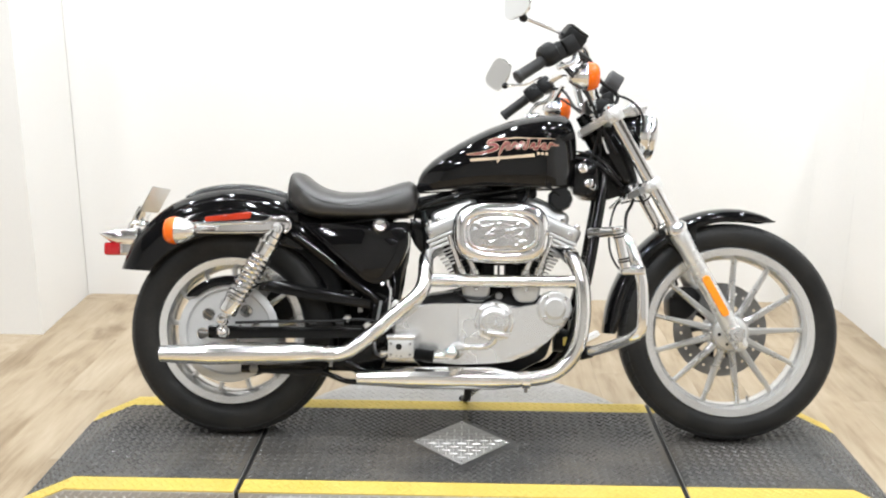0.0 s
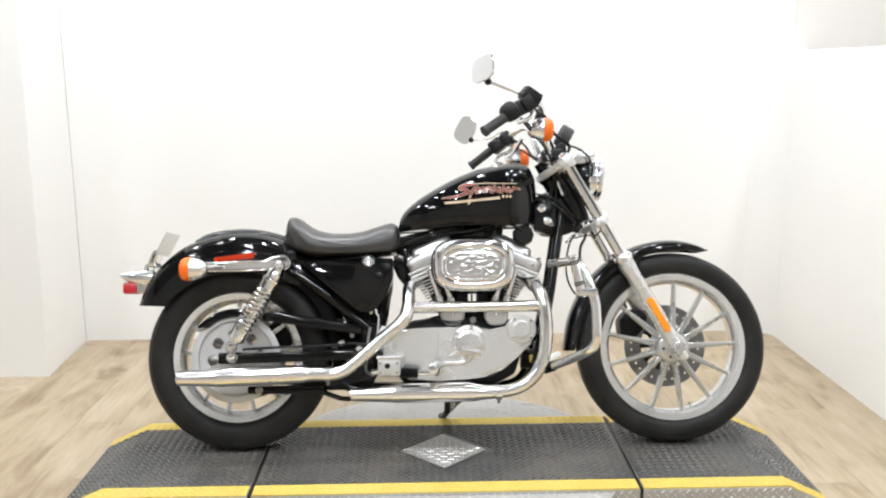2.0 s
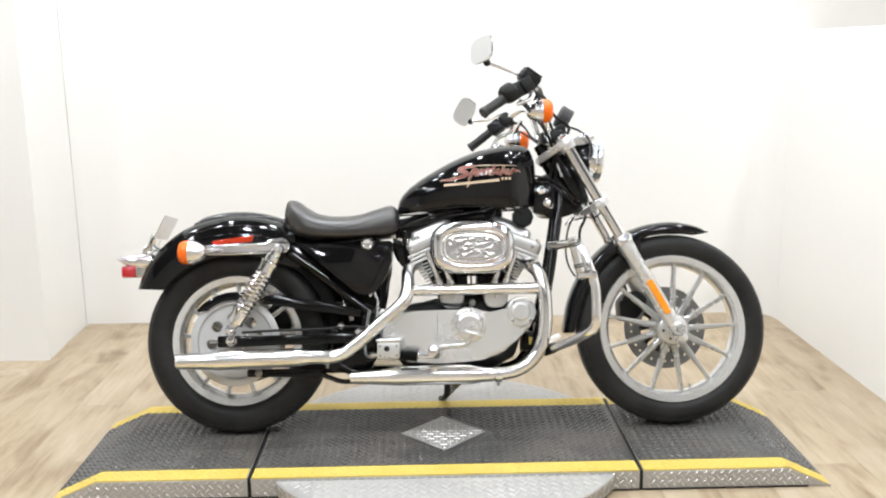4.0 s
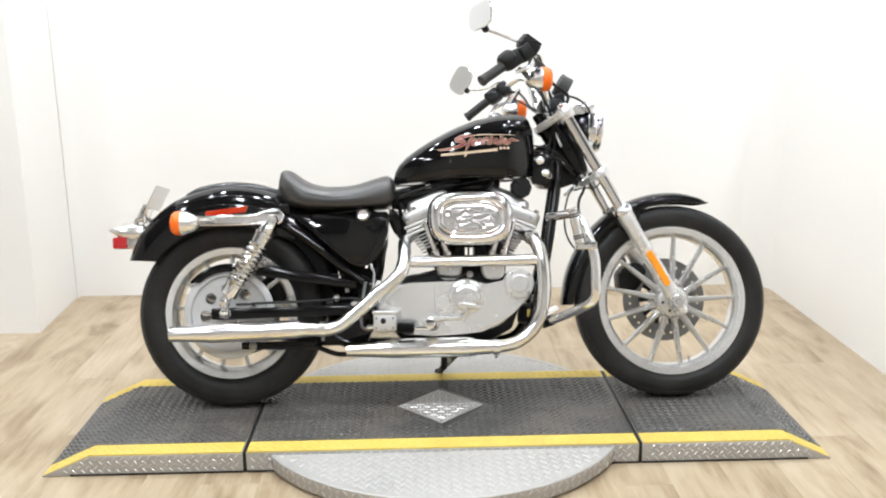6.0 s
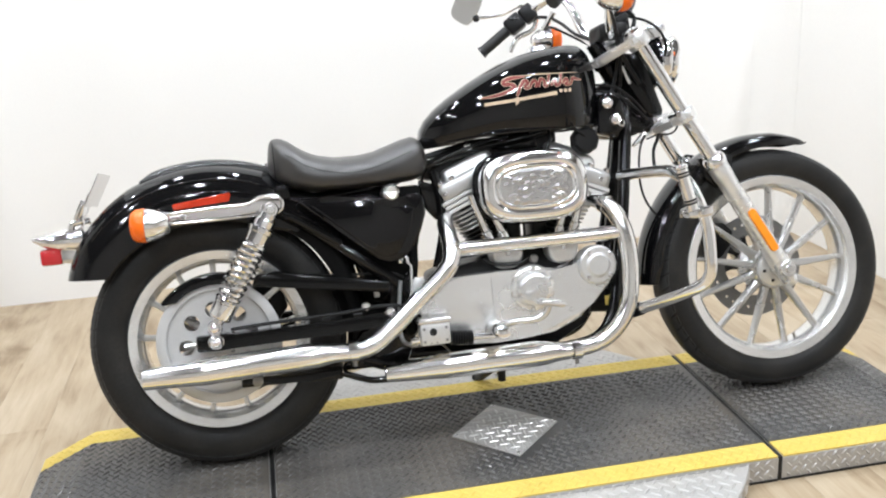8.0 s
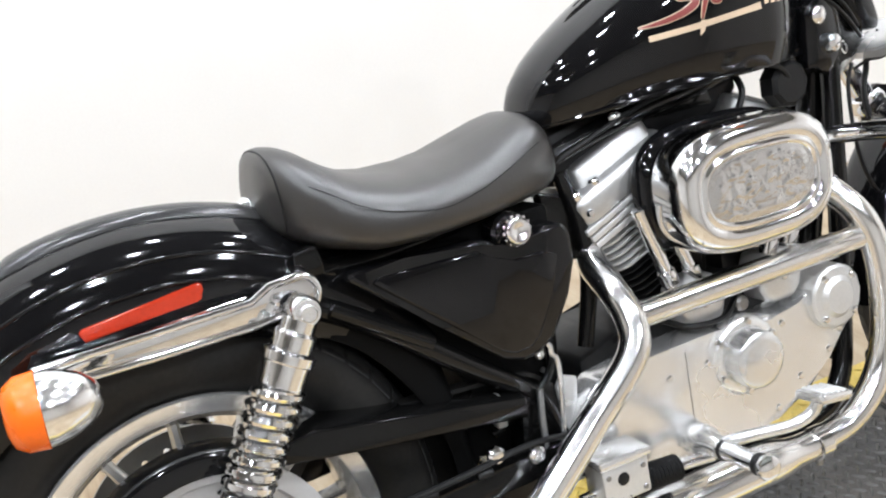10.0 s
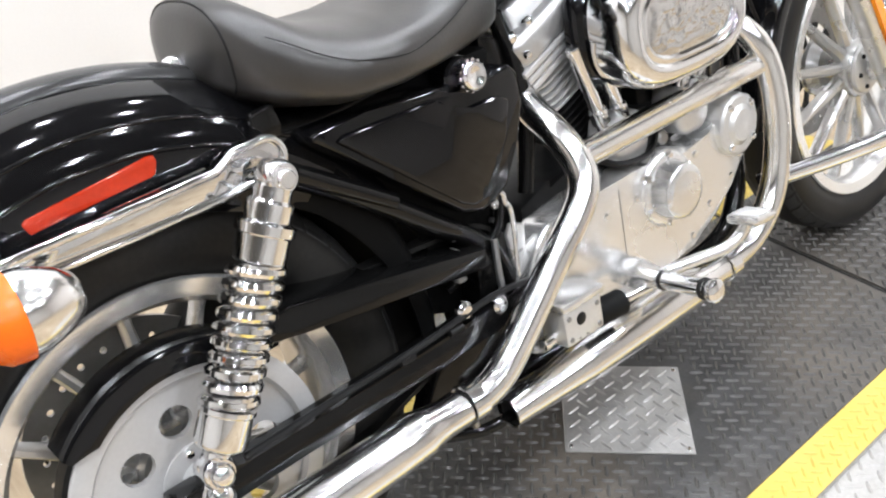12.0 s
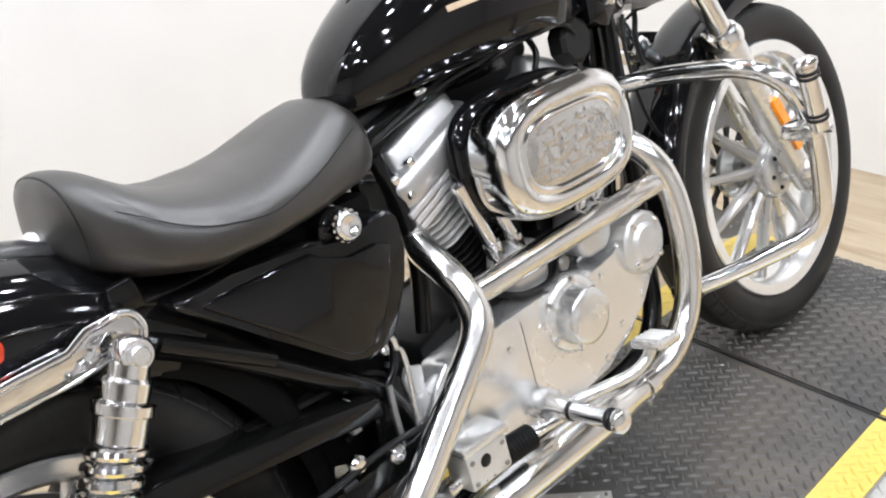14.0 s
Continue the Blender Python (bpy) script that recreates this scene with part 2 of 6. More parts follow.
def axis_frame(p, d):
    return Matrix.Translation(p) @ Vector(d).to_track_quat("Z", "Y").to_matrix().to_4x4()


def lathe(profile, p=(0, 0, 0), d=(0, 0, 1), segs=48, bm=None, closed=False):
    """Turns (radius, height) pairs about the axis d through p."""
    bm = bm or bmesh.new()
    m = axis_frame(p, d)
    rings = []
    for r, h in profile:
        if r < 1e-6:
            rings.append([bm.verts.new(m @ Vector((0, 0, h)))])
        else:
            rings.append([bm.verts.new(m @ Vector((r * math.cos(2 * math.pi * k / segs), r * math.sin(2 * math.pi * k / segs), h))) for k in range(segs)])
    pairs = list(zip(rings, rings[1:]))
    if closed:
        pairs.append((rings[-1], rings[0]))
    for a, b in pairs:
        for k in range(segs):
            j = (k + 1) % segs
            if len(a) == 1 and len(b) == 1:
                break
            if len(a) == 1:
                bm.faces.new((a[0], b[k], b[j]))
            elif len(b) == 1:
                bm.faces.new((a[k], a[j], b[0]))
            else:
                bm.faces.new((a[k], a[j], b[j], b[k]))
    return bm


def rod(a, b, r, segs=16, round_edge=0.0, bm=None):
    """A round bar from a to b with softened ends."""
    a, b = Vector(a), Vector(b)
    n = (b - a).length
    e = round_edge or min(r * 0.15, n * 0.2)
    return lathe([(0, 0), (r - e, 0), (r, e), (r, n - e), (r - e, n), (0, n)], a, b - a, segs, bm)


def spline(points, steps=8):
    """Catmull-Rom through points (any length of tuple)."""
    p = [Vector(q) if len(q) <= 4 else q for q in points]
    p = [2 * p[0] - p[1]] + p + [2 * p[-1] - p[-2]]
    out = []
    for i in range(1, len(p) - 2):
        for k in range(steps):
            t = k / steps
            out.append(0.5 * (2 * p[i] + (p[i + 1] - p[i - 1]) * t + (2 * p[i - 1] - 5 * p[i] + 4 * p[i + 1] - p[i + 2]) * t * t
                              + (3 * p[i] - p[i - 1] - 3 * p[i + 1] + p[i + 2]) * t ** 3))
    out.append(p[-2])
    return out


def sweep(points, r, segs=14, steps=8, caps=True, smooth=True, bm=None):
    """A tube along a curve through (x, y, z) or (x, y, z, radius) points."""
    bm = bm or bmesh.new()
    pts = [Vector((*q[:3], q[3] if len(q) > 3 else r)) for q in points]
    pts = spline(pts, steps) if smooth else pts
    path = [Vector(q[:3]) for q in pts]
    rad = [q[3] for q in pts]
    tang = [(path[min(i + 1, len(path) - 1)] - path[max(i - 1, 0)]).normalized() for i in range(len(path))]
    n = tang[0].orthogonal().normalized()
    rings = []
    for i, c in enumerate(path):
        n = (n - tang[i] * n.dot(tang[i])).normalized()
        b = tang[i].cross(n)
        rings.append([bm.verts.new(c + rad[i] * (n * math.cos(2 * math.pi * k / segs) + b * math.sin(2 * math.pi * k / segs))) for k in range(segs)])
    for a, b in zip(rings, rings[1:]):
        for k in range(segs):
            j = (k + 1) % segs
            bm.faces.new((a[k], a[j], b[j], b[k]))
    if caps:
        bm.faces.new(rings[0][::-1])
        bm.faces.new(rings[-1])
    return bm


def prism(outline, y0, y1, bevel=0.004, segs=2, bm=None):
    """An outline in x and z, carried from y0 to y1, with softened edges."""
    bm = bm or bmesh.new()
    a = [bm.verts.new((x, y0, z)) for x, z in outline]
    b = [bm.verts.new((x, y1, z)) for x, z in outline]
    n = len(a)
    fs = [bm.faces.new(a), bm.faces.new(b[::-1])]
    for k in range(n):
        j = (k + 1) % n
        fs.append(bm.faces.new((a[k], b[k], b[j], a[j])))
    if bevel:
        es = list({e for f in fs for e in f.edges})
        bmesh.ops.bevel(bm, geom=es, offset=bevel, segments=segs, profile=0.5, affect="EDGES", clamp_overlap=True)
    return bm


def loft(rings, bm=None, cap0=True, cap1=True, wrap=True):
    bm = bm or bmesh.new()
    vs = [[bm.verts.new(q) for q in ring] for ring in rings]
    for a, b in zip(vs, vs[1:]):
        n = len(a)
        for k in range(n if wrap else n - 1):
            j = (k + 1) % n
            bm.faces.new((a[k], a[j], b[j], b[k]))
    if cap0:
        bm.faces.new(vs[0][::-1])
    if cap1:
        bm.faces.new(vs[-1])
    return bm


def interp(table, x):
    xs = [q[0] for q in table]
    return float(np.interp(x, xs, [q[1] for q in table]))


def lozenges(name, spots, material_, parent, length, width, height, label=""):
    """Raised tread bars in one mesh. Spots: (centre, along, across, up) vectors."""
    vs, fs = [], []
    for c, u, v, w in spots:
        n = len(vs)
        h, q = length / 2, width / 2
        for s, t, k in ((-1, 0, 0), (-0.55, -1, 0), (0.55, -1, 0), (1, 0, 0), (0.55, 1, 0), (-0.55, 1, 0), (-0.6, 0, 1), (0.6, 0, 1)):
            vs.append(c + u * (s * h) + v * (t * q) + w * (k * height))
        fs += [(n, n + 1, n + 6), (n + 1, n + 2, n + 7, n + 6), (n + 2, n + 3, n + 7), (n + 3, n + 4, n + 7), (n + 4, n + 5, n + 6, n + 7), (n + 5, n, n + 6)]
    me = bpy.data.meshes.new(name)
    me.from_pydata([tuple(v) for v in vs], [], fs)
    ob = finish(name, me, material_, parent, label, 50)
    return tagged(ob, kind="stuff")


# ---- the room ----
BACK_Y, LEFT_X, RIGHT_X, PILLAR_Y = 1.628, -1.11, 2.462, 1.037


def wall(name, x0, x1, y0, y1, z0, z1, label, m=WALL):
    return tagged(part(name, block(x0, x1, y0, y1, z0, z1, 0.004, 1), m, None), label, "wall", kind="structure")


wall("wall_north_far", RIGHT_X + 0.06, 4.6, BACK_Y, BACK_Y + 0.12, FLOOR_Z - 0.05, CEILING_Z, "beige wall beyond the half-height partition", BEIGE)
wall("wall_north", LEFT_X, RIGHT_X + 0.06, BACK_Y, BACK_Y + 0.12, FLOOR_Z - 0.05, CEILING_Z, "smooth white painted back wall of the photo bay")
# the return beside the bay is a little out of square
outline = [(-5.0, PILLAR_Y), (-1.072, PILLAR_Y), (LEFT_X, BACK_Y), (LEFT_X, BACK_Y + 0.12), (-5.0, BACK_Y + 0.12)]
pillar = part("wall_pillar", loft([[(px, py, pz) for px, py in outline] for pz in (FLOOR_Z - 0.05, CEILING_Z)]), WALL, None)
tagged(pillar, "white painted wall return beside the photo bay", "wall", kind="structure")
half = wall("wall_east", RIGHT_X, RIGHT_X + 0.12, -0.75, BACK_Y + 0.002, FLOOR_Z - 0.05, 1.375, "white half-height partition wall with a plain cap")
# an added cove rounds off the inner corner to soften its tone step
cove = []
for pz in (FLOOR_Z - 0.02, 1.372):
    arc = [(RIGHT_X - 0.14 + 0.1385 * math.sin(radians(a)), BACK_Y - 0.14 + 0.1385 * math.cos(radians(a))) for a in range(0, 91, 6)]
    cove.append([(px, py, pz) for px, py in arc + [(RIGHT_X + 0.03, BACK_Y - 0.14), (RIGHT_X + 0.03, BACK_Y + 0.03), (RIGHT_X - 0.14, BACK_Y + 0.03)]])
tagged(part("wall_cove", loft(cove), WALL, None), "added smooth white cove that softens the photo bay corner", "wall", kind="structure")
wall("wall_far_east", 4.6, 4.72, -5.6, BACK_Y + 0.12, FLOOR_Z - 0.05, CEILING_Z, "pale wall beyond the half-height partition", BEIGE)
# West and south walls are assumed; their tones feed the reflections.
wall("wall_west", -5.12, -5.0, -5.6, BACK_Y + 0.12, FLOOR_Z - 0.05, CEILING_Z, "assumed white side wall, unseen, for bright reflections")
wall("wall_south", -5.12, 4.72, -5.72, -5.6, FLOOR_Z - 0.05, CEILING_Z, "assumed grey-beige wall behind the camera, for reflections", DARKWALL)
ceil = part("ceiling", block(-5.12, 4.72, -5.72, BACK_Y + 0.12, CEILING_Z, CEILING_Z + 0.1, 0), CEIL, None)
tagged(ceil, "dark showroom ceiling with rows of lamps", "ceiling", kind="structure")
floor = part("floor", block(-5.12, 4.72, -5.72, BACK_Y + 0.12, FLOOR_Z - 0.1, FLOOR_Z - 0.006, 0), PLANK, None)
tagged(floor, "light oak vinyl plank floor", "floor", kind="structure")


def ceiling_lamp(spots, label):
    """Round can lights with slim white trims, in ones and twos."""
    t = thing("ceiling_light", label, "ceiling light", group="ceiling lights")
    for y in spots:
        can = part("housing", lathe([(0.0755, -0.004), (0.09, -0.004), (0.092, -0.001), (0.09, 0.0), (0.08, 0.0)], (0, y, 0), (0, 0, 1), 24, closed=True), WHITEP, t, "thin white trim ring")
        part("diffuser", lathe([(0, -0.008), (0.048, -0.0075), (0.068, -0.006), (0.076, -0.003), (0.076, 0.0)], (0, y, 0), (0, 0, 1), 24), LAMP, can, "glowing round white diffuser")
    return t


single = ceiling_lamp((0.0,), "single round recessed lamp in the showroom ceiling")
twin = ceiling_lamp((-0.17, 0.17), "pair of round recessed lamps in the showroom ceiling")
first = {}
for row, ly in enumerate((-3.3, -1.3, 0.1, 1.0)):
    kind = single if row > 1 else twin
    for lx in (-2.2, -0.6, 1.0, 2.6) if row < 2 else (-2.2, -1.0, 0.2, 1.4, 2.6):
        place = Matrix.Translation((lx + (0.3 if row % 2 else 0), ly, CEILING_Z - 0.001))
        if kind in first:
            copy_thing(kind, place)
        else:
            first[kind] = True
            kind.matrix_basis = place

# ---- turntable and platform ----
MID_X, MID_Y = 0.717, -0.07
TOP = [(-0.526, FLOOR_Z + 0.004), (-0.378, 0.0), (1.806, 0.0), (1.945, FLOOR_Z + 0.004)]
NEAR, FAR = -0.39, 0.245
STRIPE = 0.072
UP = Vector((0, 0, 1))


def top_z(x):
    return interp(TOP, x)


disc = thing("turntable", "round diamond-plate aluminium turntable on the floor", "turntable", (MID_X, MID_Y, FLOOR_Z))
R_DISC, H_DISC = 0.624, 0.056
part("disc", lathe([(0, 0.004), (R_DISC - 0.006, 0.004), (R_DISC - 0.003, 0.008), (R_DISC, 0.012), (R_DISC, H_DISC - 0.003), (R_DISC - 0.003, H_DISC), (0, H_DISC)], segs=128), PLATE, disc)


def bar_spots(inside, x0, x1, y0, y1, pitch, angle, place):
    """Tread bars in staggered rows that turn by a quarter from one to the next."""
    out, row = [], 0
    h = pitch * math.sqrt(0.5)
    y = y0
    while y < y1:
        x = x0 + h * (row % 2)
        a = radians(angle + (90 if row % 2 else 0))
        while x < x1:
            if inside(x, y):
                out.append(place(x, y, math.cos(a), math.sin(a)))
            x += 2 * h
        y += h
        row += 1
    return out


def flat(z):
    return lambda x, y, c, s: (Vector((x, y, z)), Vector((c, s, 0)), Vector((-s, c, 0)), UP)


spots = bar_spots(lambda x, y: math.hypot(x, y) < R_DISC - 0.02 and not (NEAR - MID_Y - 0.005 < y < FAR - MID_Y + 0.005), -0.632, 0.632, -0.632, 0.632, 0.024, 45, flat(H_DISC))
lozenges("tread_relief", spots, PLATE, disc, 0.03, 0.0065, 0.0022)
spots = []
for row in range(2):
    for k in range(150):
        a = 2 * math.pi * k / 150
        o = Vector((math.cos(a), math.sin(a), 0))
        t = Vector((-math.sin(a), math.cos(a), 0))
        b = radians(45 if (k + row) % 2 else -45)
        u = t * math.cos(b) + UP * math.sin(b)
        spots.append((o * R_DISC + UP * (0.02 + 0.022 * row), u, o.cross(u), o))
lozenges("rim_relief", spots, PLATE_WORN_GLINT, disc, 0.024, 0.006, 0.0022)


def platform(name, x0, x1, label):
    t = thing(name, label, "platform", group="motorcycle platform sections")
    xs = sorted({x0, x1, *[q[0] for q in TOP if x0 < q[0] < x1]})
    outline = [(x, top_z(x) - 0.006) for x in xs] + [(x1, FLOOR_Z), (x0, FLOOR_Z)]
    if abs(outline[0][1] - FLOOR_Z) < 0.012:
        outline = [(x0, FLOOR_Z + 0.003)] + outline[1:]
    if abs(top_z(x1) - FLOOR_Z) < 0.012:
        k = len(xs) - 1
        outline[k] = (x1, FLOOR_Z + 0.003)
    part("body", prism(outline, NEAR, FAR, 0.0015, 1), PLATE, t, "diamond-plate aluminium body")
    for nm, ya, yb, m, lift, lb in (("mat", NEAR + STRIPE, FAR - STRIPE, MAT, 0.0, "black ribbed rubber mat"), ("yellow_edge", NEAR + 0.001, NEAR + STRIPE - 0.001, YELLOW, -0.001, "yellow painted edge strip"),
                                    ("yellow_edge", FAR - STRIPE + 0.001, FAR - 0.001, YELLOW, -0.001, "yellow painted edge strip")):
        xa, xb = x0 + 0.003, x1 - 0.003
        us = sorted({xa, xb, *[q[0] for q in TOP if xa < q[0] < xb]})
        ring = [(x, top_z(x) + lift) for x in us] + [(x, top_z(x) - 0.0052) for x in us[::-1]]
        part(nm, prism(ring, ya, yb, 0), m, t, lb)

    def lay(x, y, c, s):
        n = Vector((0, 0, 1))
        d = (top_z(x + 0.002) - top_z(x - 0.002)) / 0.004
        u = Vector((1, 0, d)).normalized()
        w = u.cross(Vector((0, -1, 0)))
        w = w if w.z > 0 else -w
        return (Vector((x, y, top_z(x))), u * c + Vector((0, s, 0)), u * -s + Vector((0, c, 0)), w)

    def clear(x, y):
        return x0 + 0.014 < x < x1 - 0.014 and abs(x - MID_X) + abs(y - MID_Y) > 0.165

    spots = bar_spots(clear, x0 + 0.015, x1 - 0.012, NEAR + STRIPE + 0.012, FAR - STRIPE - 0.008, 0.0195, 45, lay)
    lozenges("tread_relief", spots, MAT_WORN_GLINT, t, 0.0255, 0.0065, 0.0032)
    for y0, y1 in ((NEAR + 0.012, NEAR + STRIPE - 0.008), (FAR - STRIPE + 0.012, FAR - 0.008)):
        spots = bar_spots(lambda x, y: x0 + 0.014 < x < x1 - 0.014, x0 + 0.015, x1 - 0.012, y0, y1, 0.0195, 45, lay)
        lozenges("tread_relief", spots, YELLOW, t, 0.024, 0.006, 0.0018)
    xa, xb = (x for x in (max(x0, -0.44), min(x1, 1.87)))
    # A black strip draws the shadow line where the body meets the floor.
    part("shadow_strip", block(xa, xb, NEAR - 0.0018, FAR + 0.0018, FLOOR_Z, FLOOR_Z + 0.006, 0), RUBBER, t, "black strip for the shadow line under the body")
    for sgn, y in ((-1, NEAR), (1, FAR)):
        spots = []
        k = 0
        x = x0 + 0.02
        while x < x1 - 0.015:
            for row in range(k % 2, 4, 2):
                z = FLOOR_Z + 0.014 + 0.0135 * row
                if z < top_z(x) - 0.012:
                    a = radians(45 if row % 2 else -45)
                    u = Vector((math.cos(a), 0, math.sin(a)))
                    spots.append((Vector((x, y, z)), u, Vector((-u.z, 0, u.x)), Vector((0, sgn, 0))))
            x += 0.0135
            k += 1
        lozenges("side_relief", spots, PLATE_WORN_GLINT, t, 0.02, 0.0052, 0.0022)
    return t


platform("ramp", -0.526, 0.094, "black ribbed entry ramp with yellow edges")
mid = platform("platform", 0.105, 1.331, "long black ribbed platform with yellow edges")
platform("ramp", 1.341, 1.945, "black ribbed exit ramp with yellow edges")
# Black strips added inside the open joints keep the gaps dark.
for xj in (0.0945, 1.3315):
    part("gap_strip", block(xj, xj + 0.0095, NEAR + 0.001, FAR - 0.001, FLOOR_Z, -0.004, 0), RUBBER, mid, "black strip added to darken the joint gap")
plate = part("diamond_inset", prism([(-0.1035, 0), (0.1035, 0), (0.1035, 0.004), (-0.1035, 0.004)], -0.1035, 0.1035, 0.0008, 1), PLATE, mid, "square diamond-plate inset set corner-wise")
plate.matrix_basis = Matrix.Translation((MID_X, MID_Y, 0.0005)) @ Matrix.Rotation(radians(45), 4, "Z")
spots = bar_spots(lambda x, y: max(abs(x), abs(y)) < 0.096, -0.09, 0.095, -0.09, 0.095, 0.0225, 45, flat(0.004))
lozenges("tread_relief", spots, PLATE_WORN_GLINT, plate, 0.029, 0.0055, 0.0024)
for sx in (-1, 1):
    for sy in (-1, 1):
        part("screw", lathe([(0, 0.0032), (0.003, 0.003), (0.0045, 0.0015), (0.0045, 0)], (sx * 0.094, sy * 0.094, 0.004), (0, 0, 1), 10), CHROME, plate)

# ---- the motorcycle ----
LEAN, STEER, RAKE = 14.33, 0.74, 29.6
bike = thing("motorcycle", "black cruiser motorcycle with chrome engine leaning on its side stand", "motorcycle")
bike.matrix_basis = pose(0, 0, -0.004, -LEAN, 0, 0)
AXIS = Vector((-math.sin(radians(RAKE)), 0, math.cos(radians(RAKE))))
STEER_POINT = Vector((1.647, 0, 0))
STEERED = Matrix.Translation(STEER_POINT) @ Matrix.Rotation(radians(STEER), 4, AXIS) @ Matrix.Translation(-STEER_POINT)
REAR, FRONT = Vector((0.008, -0.0125, 0.3205)), Vector((1.5277, -0.018, 0.3344))
REAR_ARC, FRONT_ARC = Vector((0, -0.006, 0.318)), Vector((1.53, -0.016, 0.332))
NEAR_SIDE = Vector((0, -1, 0))


def front(ob):
    ob.matrix_basis = STEERED
    return ob


SHOULDER = [(0.72, 0.965), (0.83, 0.87), (0.91, 0.73), (0.96, 0.55), (0.99, 0.34)]


def on_mat(bm):
    """Flattens the patch where a tyre bears on the mat."""
    sn, cs = math.sin(radians(LEAN)), math.cos(radians(LEAN))
    for v in bm.verts:
        low = (0.0055 + v.co.y * sn) / cs
        v.co.z = max(v.co.z, low)
    return bm


def tyre_mesh(c, R, half, bead):
    k = R - bead
    prof = [(bead - 0.004, half * 0.62), (bead + 0.1 * k, half * 0.86), (bead + 0.32 * k, half * 0.99), (bead + 0.55 * k, half * 1.0)] + [(bead + f * k, half * h) for f, h in SHOULDER] + [(R, half * 0.14)]
    prof = prof + [(r, -h) for r, h in prof[::-1]]
    inner = [(bead - 0.01, -half * 0.5), (bead - 0.01, half * 0.5)]
    return on_mat(lathe(prof + inner, c, NEAR_SIDE, 112, closed=True))


def tread_mesh(c, R, half, bead, n, wide):
    """Slanted tread blocks that stand a little proud on both shoulders."""
    bm = bmesh.new()
    k = R - bead
    for i in range(n):
        for s in (-1, 1):
            a = 2 * math.pi * (i + (0.5 if s > 0 else 0)) / n
            rows = []
            for f, (rr, hh) in enumerate(((bead + 0.79 * k, half * 0.915), (bead + 0.91 * k, half * 0.735), (bead + 0.98 * k, half * 0.42))):
                for e in (-1, 1):
                    ang = a + (f * 0.35 + e * wide) * math.pi / n
                    lift = 0.0004 if f == 0 else 0.0013
                    rows.append(c + Vector((math.cos(ang) * (rr + lift), s * hh * (1.0 if f == 0 else 1.008), math.sin(ang) * (rr + lift))))
            v = [bm.verts.new(q) for q in rows]
            bm.faces.new((v[0], v[1], v[3], v[2]))
            bm.faces.new((v[2], v[3], v[5], v[4]))
    r = bmesh.ops.extrude_face_region(bm, geom=bm.faces[:])
    for v in [g for g in r["geom"] if isinstance(g, bmesh.types.BMVert)]:
        d = v.co - c
        v.co = c + d * (1 - 0.005 / d.length)
    return on_mat(bm)


def spoke_mesh(c, a, r0, r1, w0, w1, y0, y1, t):
    """A tapered cast spoke with a raised ridge, at the angle a."""
    rings = []
    for f in (0.0, 0.12, 0.5, 0.88, 1.0):
        r = r0 + (r1 - r0) * f
        w = (w0 + (w1 - w0) * f) * (1.5 if f in (0.0, 1.0) else 1.0)
        y = y0 + (y1 - y0) * f
        rings.append([(r, -w, y + t * 0.6), (r, -w, y - t * 0.35), (r, -w * 0.45, y - t * 0.75), (r, w * 0.45, y - t * 0.75), (r, w, y - t * 0.35), (r, w, y + t * 0.6)])
    m = Matrix.Translation(c) @ Matrix.Rotation(a, 4, "Y")
    return loft([[m @ Vector((r, y, w)) for r, w, y in ring] for ring in rings])


def wheel(name, c, R, half, bead, lip, hub, hub_half, blocks, turn, label):
    rim_in = lip - 0.034
    w = part(name, lathe([(lip, half * 0.86), (lip - 0.003, half * 0.92), (lip - 0.024, half * 0.86), (lip - 0.028, half * 0.74), (rim_in, half * 0.62), (rim_in - 0.004, half * 0.3), (rim_in - 0.004, -half * 0.3),
                          (rim_in, -half * 0.62), (lip - 0.028, -half * 0.74), (lip - 0.024, -half * 0.86), (lip - 0.003, -half * 0.92), (lip, -half * 0.86), (lip - 0.006, -half * 0.5), (lip - 0.006, half * 0.5)], c, NEAR_SIDE, 112, closed=True), RIMM, bike, label)
    part("tyre", tyre_mesh(c, R, half, bead), RUBBER, w, "black road tyre with treaded shoulders")
    tagged(part("tread_relief", tread_mesh(c, R, half, bead, blocks, 0.84), TREAD, w), kind="stuff")
    part("hub", lathe([(0, hub_half + 0.006), (hub * 0.5, hub_half + 0.006), (hub * 0.56, hub_half + 0.001), (hub * 0.93, hub_half), (hub, hub_half * 0.8), (hub, hub_half * 0.55), (hub * 0.72, hub_half * 0.45), (hub * 0.72, -hub_half * 0.45), (hub, -hub_half * 0.8), (hub, -hub_half), (0, -hub_half)], c, NEAR_SIDE, 48), SILVER, w)
    for k in range(13):
        part("spoke", spoke_mesh(c, 2 * math.pi * (k + turn) / 13, hub * 0.78, rim_in + 0.004, 0.0115, 0.0058, -hub_half * 0.55, -half * 0.28, 0.016), SILVER, w)
    return w


rear_wheel = wheel("rear_wheel", REAR, 0.3205, 0.0685, 0.223, 0.2265, 0.055, 0.05, 46, 0.715, "silver cast rear wheel with polished rim lip")
front_wheel = front(wheel("front_wheel", FRONT, 0.332, 0.056, 0.254, 0.2585, 0.06, 0.052, 52, -0.07, "silver cast front wheel with thin spokes"))
front_wheel_valve = part("valve", rod(FRONT + Vector((0.066, -0.02, -0.222)), FRONT + Vector((0.06, -0.024, -0.196)), 0.004, 10), STEEL, front_wheel)
